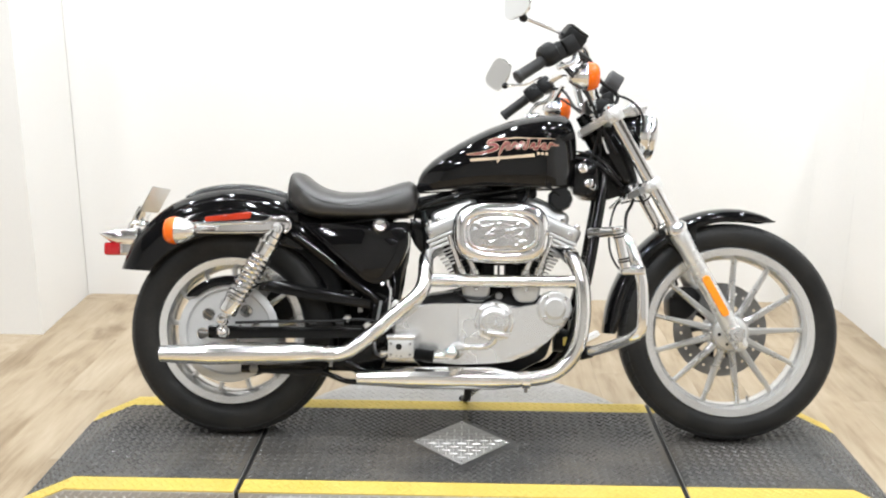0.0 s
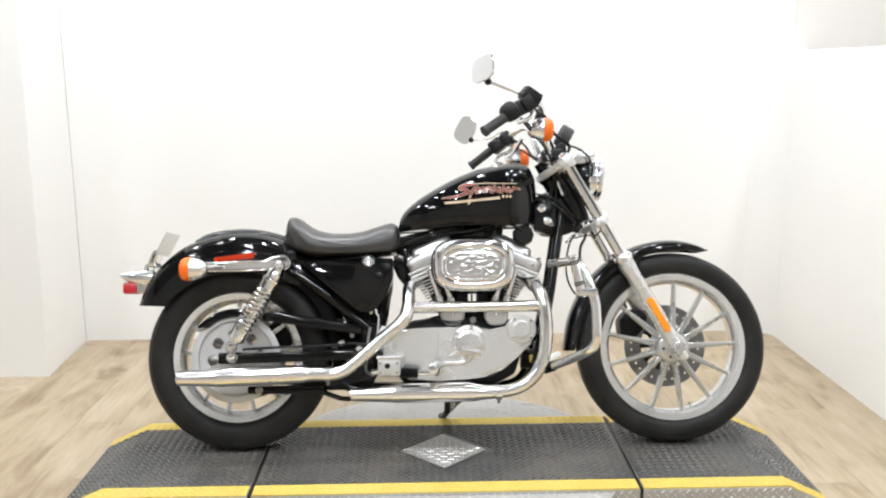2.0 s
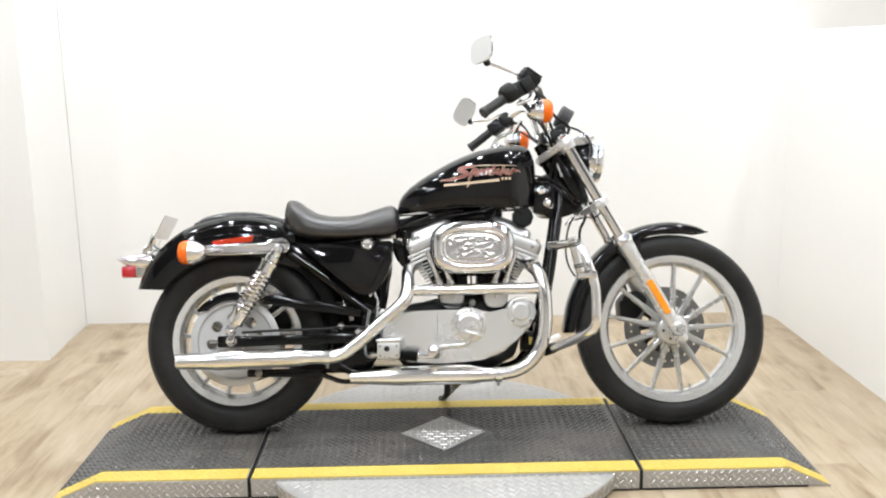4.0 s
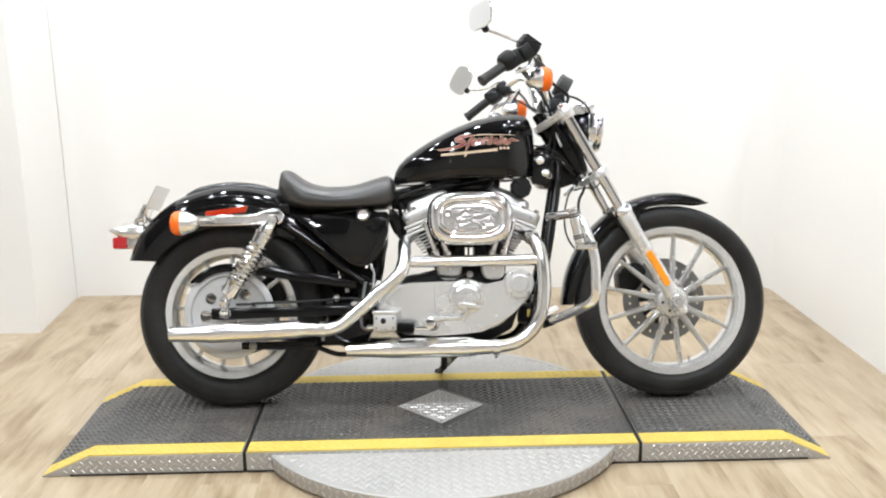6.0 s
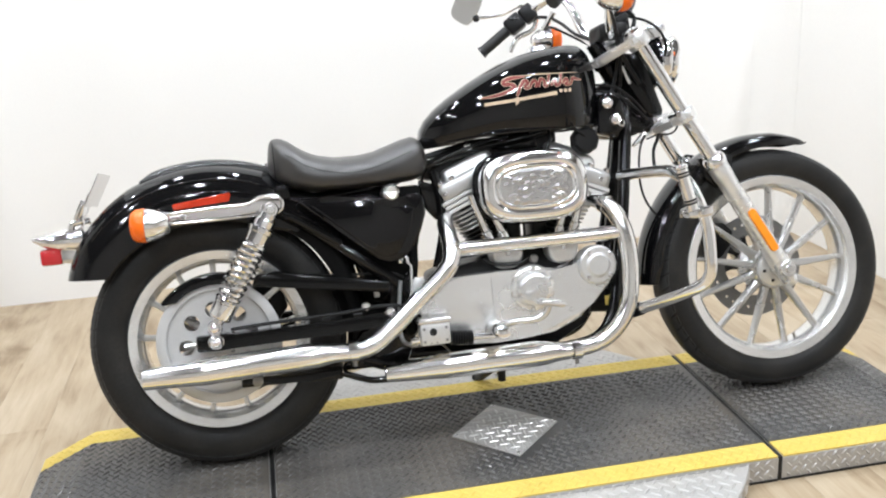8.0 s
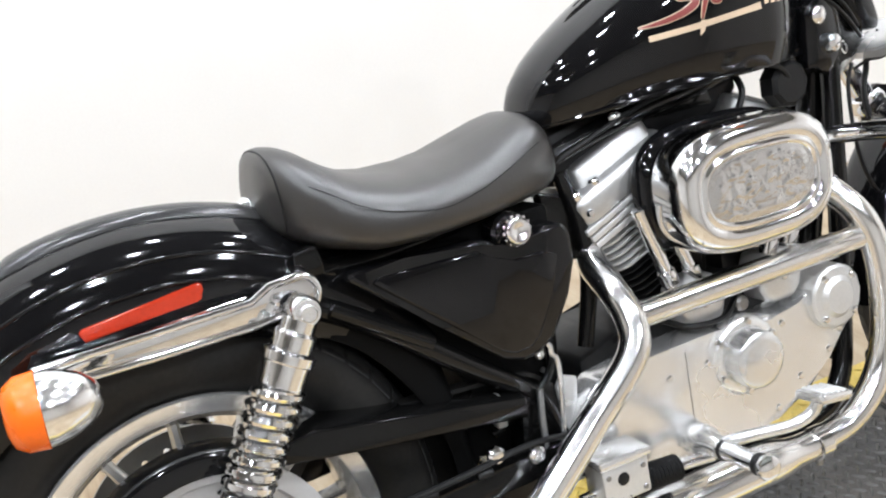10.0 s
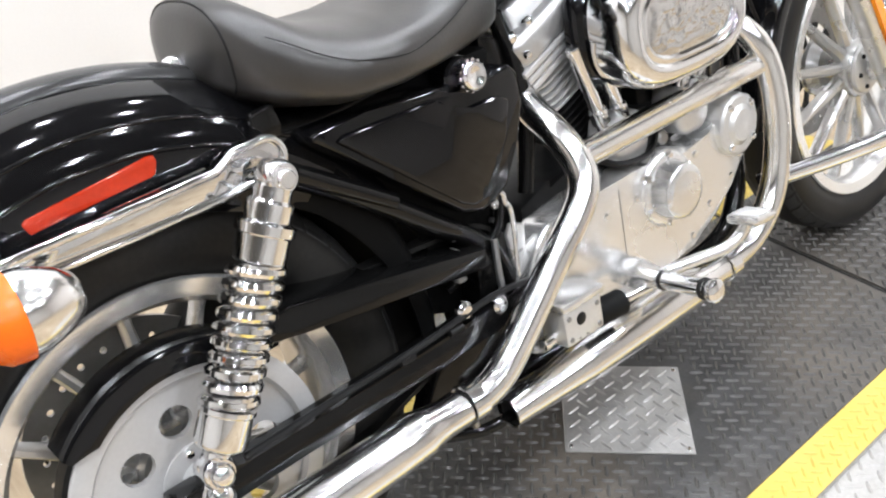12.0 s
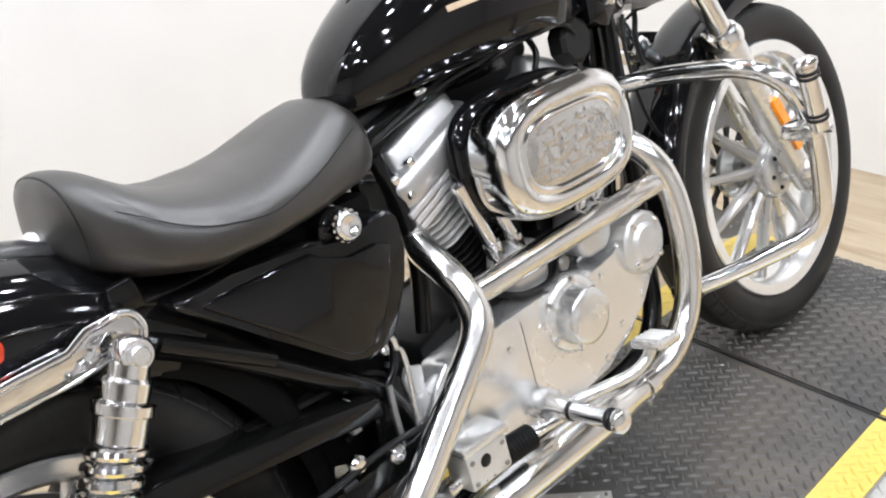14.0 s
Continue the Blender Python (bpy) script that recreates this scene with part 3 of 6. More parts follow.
for k in range(5):
    a = 2 * math.pi * (k + 0.3) / 5
    part("hub_bolt", lathe([(0, 0.006), (0.004, 0.0055), (0.0055, 0.003), (0.0055, 0)], FRONT + Vector((0.034 * math.cos(a), -0.05, 0.034 * math.sin(a))), NEAR_SIDE, 8), CHROME, front_wheel)


hp = part("hub_plate", lathe([(0, 0.068), (0.016, 0.068), (0.02, 0.064), (0.044, 0.062), (0.05, 0.058), (0.052, 0.05), (0.05, 0.046), (0, 0.046)], FRONT, NEAR_SIDE, 44), CAST, front_wheel, "round silver speedometer drive plate")
for k in range(6):
    a = 2 * math.pi * (k + 0.15) / 6
    part("hub_bolt", lathe([(0, 0.005), (0.004, 0.0045), (0.005, 0.002), (0.005, 0)], FRONT + Vector((0.037 * math.cos(a), -0.062, 0.037 * math.sin(a))), NEAR_SIDE, 8), SATIN, front_wheel)


# final drive pulley with round holes
def holed_disc(c, y, r0, r1, holes, hole_r, hole_at, thick, start=0.0):
    """A flat ring with round holes, cut as sectors."""
    bm = bmesh.new()
    for i in range(holes):
        a0 = 2 * math.pi * i / holes + start
        n = 16
        span = 2 * math.pi / holes
        inner = []
        outer = []
        hc = Vector((hole_at * math.cos(a0), 0, hole_at * math.sin(a0)))
        for k in range(n + 1):
            # walk round the sector's outer boundary and the hole together
            t = 2 * math.pi * k / n
            d = Vector((math.cos(a0 + t), 0, math.sin(a0 + t)))
            inner.append(hc + d * hole_r)
            f = t / (2 * math.pi)
            if f <= 0.125:
                q = (r1, f / 0.125 * 0.5)
            elif f <= 0.375:
                q = (r1 + (r0 - r1) * (f - 0.125) / 0.25, 0.5)
            elif f <= 0.625:
                q = (r0, 0.5 - (f - 0.375) / 0.25)
            elif f <= 0.875:
                q = (r0 + (r1 - r0) * (f - 0.625) / 0.25, -0.5)
            else:
                q = (r1, -0.5 + (f - 0.875) / 0.125 * 0.5)
            aa = a0 + q[1] * span
            outer.append(Vector((q[0] * math.cos(aa), 0, q[0] * math.sin(aa))))
        for k in range(n):
            v = [bm.verts.new(c + p + Vector((0, y, 0))) for p in (inner[k], inner[k + 1], outer[k + 1], outer[k])]
            bm.faces.new(v)
    bmesh.ops.remove_doubles(bm, verts=bm.verts, dist=1e-5)
    bmesh.ops.recalc_face_normals(bm, faces=bm.faces)
    r = bmesh.ops.extrude_face_region(bm, geom=bm.faces[:])
    for v in [g for g in r["geom"] if isinstance(g, bmesh.types.BMVert)]:
        v.co.y += thick
    return bm


pulley = part("belt_pulley", holed_disc(REAR, -0.094, 0.045, 0.128, 8, 0.0195, 0.081, 0.009, radians(6)), PULLEYM, bike, "silver drive pulley with round holes")
part("pulley_rim", lathe([(0.126, 0.098), (0.13, 0.103), (0.149, 0.103), (0.153, 0.1), (0.151, 0.097), (0.146, 0.095), (0.146, 0.066), (0.144, 0.064), (0.128, 0.064), (0.126, 0.08)], REAR, NEAR_SIDE, 96, closed=True), PULLEYM, pulley)
part("pulley_boss", lathe([(0, 0.118), (0.02, 0.118), (0.026, 0.112), (0.03, 0.1), (0.048, 0.096), (0.05, 0.086), (0, 0.086)], REAR, NEAR_SIDE, 40), PULLEYM, pulley)
BOLT = [(0, 0.006), (0.0045, 0.0055), (0.006, 0.004), (0.0068, 0.001), (0.0068, 0)]
for k in range(5):
    a = 2 * math.pi * k / 5 + 0.5
    part("pulley_bolt", lathe(BOLT, REAR + Vector((0.04 * math.cos(a), -0.096, 0.04 * math.sin(a))), NEAR_SIDE, 8), CHROME, pulley)
SPROCKET = Vector((0.44, 0, 0.372))


def belt_loop():
    c0, r0, c1, r1 = REAR, 0.1465, SPROCKET, 0.066
    d = c1 - c0
    base = math.atan2(d.z, d.x)
    off = math.acos((r0 - r1) / math.hypot(d.x, d.z))
    out = []
    for k in range(33):
        a = base + off + (2 * math.pi - 2 * off) * k / 32
        out.append((c0.x + r0 * math.cos(a), c0.z + r0 * math.sin(a), math.cos(a), math.sin(a)))
    for k in range(17):
        a = base - off + 2 * off * k / 16
        out.append((c1.x + r1 * math.cos(a), c1.z + r1 * math.sin(a), math.cos(a), math.sin(a)))
    return out


rings = []
for x, z, nx, nz in belt_loop():
    rings.append([Vector((x + nx * h, y, z + nz * h)) for y, h in ((-0.094, 0), (-0.094, 0.006), (-0.07, 0.006), (-0.07, 0))])
rings.append(rings[0])
part("drive_belt", loft(rings, cap0=False, cap1=False), RUBBER, bike, "black toothed drive belt")


def arc_guard(c, r0, r1, a0, a1, y0, y1, n=28):
    """A curved channel over a wheel or belt: top and outer cheek with rolled edge."""
    rings = []
    for k in range(n + 1):
        a = radians(a0 + (a1 - a0) * k / n)
        u = Vector((math.cos(a), 0, math.sin(a)))
        e = min(1.0, min(k, n - k) / 3.0)
        rin = r1 - (r1 - r0) * (0.35 + 0.65 * e)
        sec = [(rin, y0), (r1 - 0.006, y0), (r1 - 0.002, y0 + 0.002), (r1, y0 + 0.007), (r1, y1), (r1 - 0.004, y1), (r1 - 0.004, y0 + 0.008), (r1 - 0.007, y0 + 0.004), (rin, y0 + 0.004)]
        rings.append([c + u * r + Vector((0, y, 0)) for r, y in sec])
    return loft(rings)


part("belt_guard", arc_guard(REAR, 0.142, 0.17, 58, 140, -0.112, -0.06), BLACK, bike, "glossy black curved belt guard")
guard = prism([(0.10, 0.448), (0.11, 0.474), (0.15, 0.48), (0.44, 0.424), (0.44, 0.394), (0.16, 0.44)], -0.14, -0.06, 0.005)
part("upper_guard", guard, FRAME_BLACK, bike, "black upper belt guard bar")

# rear brake disc behind the wheel
part("rear_brake_disc", holed_disc(REAR, 0.078, 0.08, 0.146, 24, 0.0045, 0.12, 0.006, 0.1), DISCM, bike, "drilled rear brake disc")
part("rear_caliper", prism([(0.09, 0.33), (0.085, 0.42), (0.12, 0.455), (0.17, 0.44), (0.185, 0.37), (0.15, 0.33)], 0.05, 0.12, 0.008), SATIN, bike, "black rear brake caliper")

# swing arm
arm = part("swing_arm", prism([(-0.046, 0.303), (-0.046, 0.342), (0.03, 0.342), (0.05, 0.339), (0.25, 0.342), (0.45, 0.35), (0.5, 0.347), (0.5, 0.318), (0.45, 0.314), (0.25, 0.308), (0.05, 0.304), (0.0, 0.302)], -0.152, -0.118, 0.006), FRAME_BLACK, bike, "black swing arm")
part("swing_arm_far", prism([(-0.105, 0.305), (-0.105, 0.334), (0.05, 0.346), (0.45, 0.356), (0.45, 0.312), (0.05, 0.298)], 0.118, 0.15, 0.006), FRAME_BLACK, arm)
part("adjuster", rod((-0.075, -0.135, 0.322), (-0.03, -0.135, 0.322), 0.006, 12), CHROME, arm)
for x in (0.26, 0.34):
    part("arm_clip", rod((x, -0.158, 0.352), (x + 0.022, -0.158, 0.352), 0.006, 10), SATIN, arm)
part("brake_hose", sweep([(0.04, -0.16, 0.352), (0.15, -0.162, 0.357), (0.3, -0.16, 0.36), (0.42, -0.155, 0.366), (0.5, -0.14, 0.35)], 0.0045, 8), SATIN, arm)
axle = part("axle_nut", lathe([(0, 0.024), (0.006, 0.0235), (0.013, 0.019), (0.0165, 0.011), (0.0165, 0.004), (0.019, 0.003), (0.019, 0)], (0.002, -0.152, 0.325), NEAR_SIDE, 24), CHROME, arm, "chrome domed axle nut")
part("lower_bracket", prism([(0.05, 0.2), (0.05, 0.224), (0.2, 0.226), (0.3, 0.222), (0.3, 0.19), (0.2, 0.196)], -0.13, -0.115, 0.003), FRAME_BLACK, bike, "black muffler bracket")
part("muffler_bracket", sweep([(0.3, -0.13, 0.206, 0.009), (0.34, -0.136, 0.19, 0.0085), (0.375, -0.142, 0.18, 0.0085), (0.42, -0.15, 0.18, 0.0085)], 0.0085, 10), FRAME_BLACK, bike, "black bar that holds the lower muffler")
part("bracket_bolt", lathe([(0, 0.01), (0.008, 0.009), (0.013, 0.006), (0.013, 0)], (0.09, -0.13, 0.212), NEAR_SIDE, 12), STEEL, bike)


# shocks
def coil(a, b, r, wire, turns):
    a, b = Vector(a), Vector(b)
    m = axis_frame(a, b - a)
    n = turns * 16
    pts = [m @ Vector((r * math.cos(2 * math.pi * k / 16), r * math.sin(2 * math.pi * k / 16), (b - a).length * k / n)) for k in range(n + 1)]
    return sweep([tuple(p) for p in pts], wire, 8, smooth=False)


def shock(y):
    lo, up = Vector((0.004, y, 0.362)), Vector((0.166, y, 0.632))
    d = (up - lo)
    n = d.length
    u = d.normalized()
    s = -1 if y < 0 else 1
    body = part("shock_absorber", lathe([(0, 0.03), (0.012, 0.03), (0.016, 0.05), (0.016, n - 0.05), (0.012, n - 0.03), (0, n - 0.03)], lo, u, 24), CHROME, bike, "chrome shock absorber with exposed coil spring")
    part("upper_cover", lathe([(0, n - 0.024), (0.022, n - 0.024), (0.0255, n - 0.028), (0.0255, n - 0.046), (0.0275, n - 0.048), (0.0325, n - 0.05), (0.0325, n - 0.06), (0.0295, n - 0.062), (0.0295, n - 0.088), (0.0255, n - 0.092), (0, n - 0.092)], lo, u, 32), CHROME, body, "stepped chrome upper shroud")
    part("lower_cup", lathe([(0, 0.022), (0.022, 0.022), (0.0275, 0.026), (0.029, 0.03), (0.029, 0.062), (0.0312, 0.064), (0.0312, 0.069), (0, 0.069)], lo, u, 32), CHROME, body)
    part("spring", coil(lo + u * 0.07, lo + u * (n - 0.09), 0.0268, 0.0066, 10), CHROME, body, "chrome coil spring")
    part("damper_tube", rod(lo + u * 0.06, lo + u * (n - 0.09), 0.018, 16), POLISHED, body, "bright damper tube inside the spring")
    for q, nm in ((lo, "lower_eye"), (up, "upper_eye")):
        part(nm, lathe([(0.0, 0.017), (0.016, 0.017), (0.019, 0.013), (0.019, -0.013), (0.016, -0.017), (0, -0.017)], q, NEAR_SIDE, 24), CHROME, body)
    part("upper_neck", rod(up - u * 0.008, up - u * 0.034, 0.0205, 22, 0.003), CHROME, body)
    part("lower_neck", rod(lo, lo + u * 0.026, 0.015, 20), CHROME, body)
    part("upper_bolt", lathe([(0, 0.009), (0.009, 0.009), (0.0105, 0.007), (0.0105, 0.003), (0.0135, 0.0025), (0.0135, 0)], up + Vector((0, s * 0.016, 0)), (0, s, 0), 12), POLISHED, body)
    part("lower_bolt", lathe([(0, 0.014), (0.006, 0.0135), (0.011, 0.01), (0.0135, 0.004), (0.0135, 0)], lo + Vector((0, s * 0.016, 0)), (0, s, 0), 24), CHROME, body)


shock(-0.166)
shock(0.166)


# ---- rear fender, lights and seat ----
def fender_section(R, edge, half, n=13):
    """Radius and side pairs from one skirt over the crown to the other."""
    out = [(edge, -half), (edge + 0.006, -half - 0.002), (edge + (R - edge) * 0.42, -half)]
    for k in range(n + 1):
        a = math.pi * k / n
        out.append((edge + (R - edge) * (0.42 + 0.58 * abs(math.sin(a)) ** 0.95), -half * math.copysign(abs(math.cos(a)) ** 0.95, math.cos(a))))
    out += [(edge + (R - edge) * 0.42, half), (edge + 0.006, half + 0.002), (edge, half)]
    return out


def fender(c, stations, a0, a1, n, thick=0.003):
    """stations: (angle, crown radius, skirt radius, half width) down the arc."""
    rings = []
    for k in range(n + 1):
        a = a0 + (a1 - a0) * k / n
        R, e, h = (float(np.interp(a, [s[0] for s in stations], [s[j] for s in stations])) for j in (1, 2, 3))
        u = Vector((math.cos(radians(a)), 0, math.sin(radians(a))))
        sec = fender_section(R, e, h)
        inner = [(max(r - thick, e), y * (1 - thick / h)) for r, y in sec[::-1]]
        rings.append([c + u * r + Vector((0, y, 0)) for r, y in sec + inner])
    return loft(rings)


REAR_STATIONS = [(20, 0.43, 0.36, 0.09), (50, 0.442, 0.33, 0.097), (60, 0.448, 0.31, 0.1), (90, 0.445, 0.298, 0.1), (115, 0.439, 0.3, 0.098), (138, 0.42, 0.3, 0.096), (153, 0.394, 0.3, 0.094), (160, 0.384, 0.3, 0.093)]
bm = fender(REAR_ARC, REAR_STATIONS, 30, 160, 46)
bmesh.ops.bisect_plane(bm, geom=bm.verts[:] + bm.edges[:] + bm.faces[:], dist=1e-5, plane_co=(0, 0, 0.489), plane_no=(0.05, 0, 1), clear_inner=True)
rfender = part("rear_fender", bm, BLACK, bike, "glossy black rear fender")
rings = []
for k in range(25):
    a = radians(60 + (110 - 60) * k / 24)
    u = Vector((math.cos(a), 0, math.sin(a)))
    R = 0.4465 - 0.006 * (k / 24) ** 2
    e = min(1, k / 3 + 0.25, (24 - k) / 3 + 0.25)
    rings.append([REAR_ARC + u * (R + h * e) + Vector((0, y, 0)) for h, y in ((-0.014, -0.028), (-0.004, -0.03), (0.004, -0.027), (0.009, -0.019), (0.012, -0.008), (0.0125, 0), (0.012, 0.008), (0.009, 0.019), (0.004, 0.027), (-0.004, 0.03), (-0.014, 0.028))])
part("fender_rib", loft(rings), RIBM, rfender, "satin black raised strip along the fender crown")
for s in (-1, 1):
    for t, a0, a1 in ((0.161, 62, 134), (0.043, 66, 124)):
        line = []
        for a in range(a0, a1 + 1, 4):
            R, e, h = (float(np.interp(a, [st[0] for st in REAR_STATIONS], [st[k] for st in REAR_STATIONS])) for k in (1, 2, 3))
            r = e + (R - e) * (0.42 + 0.58 * math.sin(math.pi * t) ** 0.95)
            line.append(tuple(REAR_ARC + Vector((r * math.cos(radians(a)), s * (h * math.cos(math.pi * t) ** 0.95 - 0.0006), r * math.sin(radians(a))))))
        part("fender_crease", sweep(line, 0.0026, 10, 3), BLACK, rfender)
part("fender_bolt", lathe([(0, 0.012), (0.01, 0.011), (0.016, 0.006), (0.018, 0)], (0.168, 0, 0.742), (0.3, 0, 0.95), 16), CHROME, rfender)
for y0, y1 in ((-0.1075, -0.1015), (0.1015, 0.1075)):
    part("side_reflector", prism([(-0.066, 0.652), (-0.071, 0.664), (-0.067, 0.668), (0.065, 0.6845), (0.071, 0.683), (0.072, 0.676), (0.067, 0.664), (0.062, 0.663)], y0, y1, 0.002), RED, rfender, "long red side reflector")


def strut(s):
    o = [(-0.125, 0.622), (-0.129, 0.633), (-0.125, 0.645), (0.0, 0.648), (0.115, 0.651), (0.14, 0.664)] + [(0.174 + 0.022 * math.cos(radians(a)), 0.645 + 0.022 * math.sin(radians(a))) for a in range(110, -101, -15)] + [(0.145, 0.626), (0.115, 0.623), (0.0, 0.621)]
    st = part("fender_strut", prism(o, s * 0.112, s * 0.138, 0.003, 2), BRIGHT, bike, "chrome fender strut with a raised rim")
    part("strut_rim", sweep([(x, s * 0.138, z) for x, z in o + o[:1]], 0.0048, 10, 2, smooth=False), BRIGHT, st)


strut(-1)
strut(1)
part("seat_bracket", prism([(0.178, 0.655), (0.183, 0.688), (0.212, 0.692), (0.218, 0.655)], -0.112, -0.1, 0.003), FRAME_BLACK, bike)


def signal(p, d, stalk, name="turn_signal"):
    """A bullet lamp: chrome shell behind an amber lens that faces along d."""
    p, d = Vector(p), Vector(d)
    t = part(name, lathe([(0, -0.055), (0.009, -0.0545), (0.018, -0.05), (0.028, -0.037), (0.035, -0.02), (0.0385, -0.006), (0.0385, 0.002), (0.036, 0.004), (0, 0.004)], p, d, 36), PIPE, bike, "chrome bullet turn signal with amber lens")
    part("lens", lathe([(0, 0.038), (0.02, 0.037), (0.031, 0.033), (0.0385, 0.022), (0.04, 0.004), (0.04, 0.0025)], p, d, 36), ORANGE, t, "amber plastic lens")
    part("stalk", sweep([tuple(p - d * 0.035), tuple((p - d * 0.035 + Vector(stalk)) / 2), stalk], 0.009, 12), CHROME, t)
    return t


signal((-0.12, -0.215, 0.624), (-1, 0, 0.03), (-0.115, -0.13, 0.632))
signal((-0.12, 0.215, 0.624), (-1, 0, 0.03), (-0.115, 0.13, 0.632))

# tail lamp with visor, and the plate on its bracket
rings = []
for x, hz, hy, cz in ((-0.424, 0.003, 0.03, 0.6165), (-0.413, 0.009, 0.045, 0.613), (-0.388, 0.019, 0.056, 0.607), (-0.357, 0.0275, 0.06, 0.605), (-0.322, 0.033, 0.058, 0.606), (-0.296, 0.033, 0.055, 0.604)):
    rings.append([Vector((x, hy * math.copysign(abs(math.cos(a)) ** 0.7, math.cos(a)), cz + hz * math.copysign(abs(math.sin(a)) ** 0.7, math.sin(a)))) for a in (2 * math.pi * k / 24 for k in range(24))])
tail = part("tail_lamp", loft(rings), CHROME, bike, "chrome tail lamp hood over a red lens")
part("lens", block(-0.402, -0.352, -0.05, 0.05, 0.547, 0.588, 0.008), REDLAMP, tail, "red tail lamp lens")
part("lamp_base", prism([(-0.355, 0.592), (-0.3, 0.605), (-0.29, 0.57), (-0.31, 0.545), (-0.352, 0.55)], -0.046, 0.046, 0.005), CHROME, tail)
bm = block(-0.0015, 0.0015, -0.086, 0.086, -0.0435, 0.0435, 0.0008, 1, pose(-0.257, 0, 0.722, 0, 28, 0))
lp = part("licence_plate", bm, SHEET, bike, "blank bright metal licence plate holder")
part("plate_bracket", block(-0.004, 0.004, -0.062, 0.062, -0.07, -0.018, 0.003, 2, pose(-0.276, 0, 0.716, 0, 28, 0)), CHROME, lp, "chrome plate bracket")
part("plate_clip", block(-0.008, -0.003, 0.02, 0.03, -0.06, 0.0, 0.001, 1, pose(-0.276, 0, 0.716, 0, 28, 0)), SATIN, lp, "black plate clip")
part("bracket_foot", sweep([(-0.29, -0.045, 0.65), (-0.315, -0.045, 0.645), (-0.322, -0.045, 0.63)], 0.009, 10), CHROME, lp)
part("bracket_foot", sweep([(-0.29, 0.045, 0.65), (-0.315, 0.045, 0.645), (-0.322, 0.045, 0.63)], 0.009, 10), CHROME, lp)

# seat
S_TOP = [(0.169, 0.745), (0.172, 0.778), (0.179, 0.805), (0.19, 0.812), (0.206, 0.8125), (0.225, 0.803), (0.254, 0.78), (0.29, 0.761), (0.34, 0.751), (0.4, 0.751), (0.44, 0.757), (0.48, 0.77), (0.52, 0.783), (0.55, 0.789), (0.566, 0.776), (0.574, 0.755)]
S_BOT = [(0.169, 0.735), (0.174, 0.715), (0.188, 0.7), (0.222, 0.68), (0.28, 0.666), (0.36, 0.664), (0.435, 0.665), (0.5, 0.669), (0.54, 0.672), (0.56, 0.68), (0.574, 0.7)]
S_HALF = [(0.169, 0.042), (0.173, 0.065), (0.181, 0.088), (0.2, 0.118), (0.24, 0.152), (0.3, 0.17), (0.36, 0.167), (0.42, 0.152), (0.48, 0.135), (0.53, 0.117), (0.56, 0.104), (0.57, 0.092), (0.574, 0.075)]


def seat_ring(x, grow=0.0, n=40):
    t, b, h = interp(S_TOP, x), interp(S_BOT, x), interp(S_HALF, x)
    ring = []
    for k in range(n):
        a = 2 * math.pi * k / n
        c, s = math.cos(a), math.sin(a)
        y = (h + grow) * math.copysign(abs(c) ** (0.45 if s < 0 else 0.8), c)
        mid = b + (t - b) * 0.36
        z = mid + ((t - mid + grow) * abs(s) ** 0.84 if s > 0 else -(mid - b + grow) * abs(s) ** 0.5)
        ring.append(Vector((x, y, z)))
    return ring


xs = [0.169, 0.1705, 0.173, 0.176, 0.18, 0.19, 0.2, 0.212, 0.225] + [0.24 + 0.02 * k for k in range(15)] + [0.532, 0.545, 0.556, 0.565, 0.571, 0.574]
seat = part("seat", loft([seat_ring(x) for x in xs]), LEATHER, bike, "black vinyl solo seat with stitched seams", 60)
part("seam", sweep([(x, -(interp(S_HALF, x) * 0.992 + 0.0008), interp(S_BOT, x) + (interp(S_TOP, x) - interp(S_BOT, x)) * (0.45 + 0.25 * abs(x - 0.37) / 0.2)) for x in [0.215 + 0.02 * k for k in range(17)]], 0.0009, 6, 2), SATIN, seat)
part("rear_seam", sweep([tuple(q) for q in seat_ring(0.186, 0.0004, 40)[0:21]], 0.0014, 6, 1, smooth=False), SATIN, seat)
part("rear_seam", sweep([tuple(q) for q in seat_ring(0.186, 0.0004, 40)[20:26]], 0.0014, 6, 1, smooth=False), SATIN, seat)

# ---- fuel tank ----
T_TOP = [(0.568, 0.775), (0.575, 0.804), (0.588, 0.826), (0.615, 0.853), (0.649, 0.878), (0.7, 0.909), (0.752, 0.937), (0.8, 0.959), (0.854, 0.978), (0.905, 0.99), (0.956, 0.997), (1.0, 0.999), (1.025, 0.995), (1.043, 0.982), (1.055, 0.955), (1.06, 0.925)]
T_BOT = [(0.568, 0.755), (0.6, 0.757), (0.75, 0.77), (0.9, 0.772), (1.03, 0.774), (1.05, 0.784), (1.06, 0.82)]
T_HALF = [(0.568, 0.025), (0.575, 0.042), (0.59, 0.058), (0.62, 0.078), (0.66, 0.096), (0.72, 0.113), (0.78, 0.124), (0.84, 0.129), (0.9, 0.129), (0.955, 0.126), (0.972, 0.122), (0.985, 0.115), (1.0, 0.106), (1.03, 0.086), (1.045, 0.074), (1.055, 0.062), (1.06, 0.045)]


def tank_flank(v):
    if v < 0.34:
        return 1 - 0.13 * ((0.34 - v) / 0.34) ** 2
    return max(0.0, 1 - ((v - 0.34) / 0.66) ** 3.2) ** 0.5


def tank_side(x, z):
    t, b = interp(T_TOP, x), interp(T_BOT, x)
    return interp(T_HALF, x) * tank_flank(min(max((z - b) / (t - b), 0), 1))


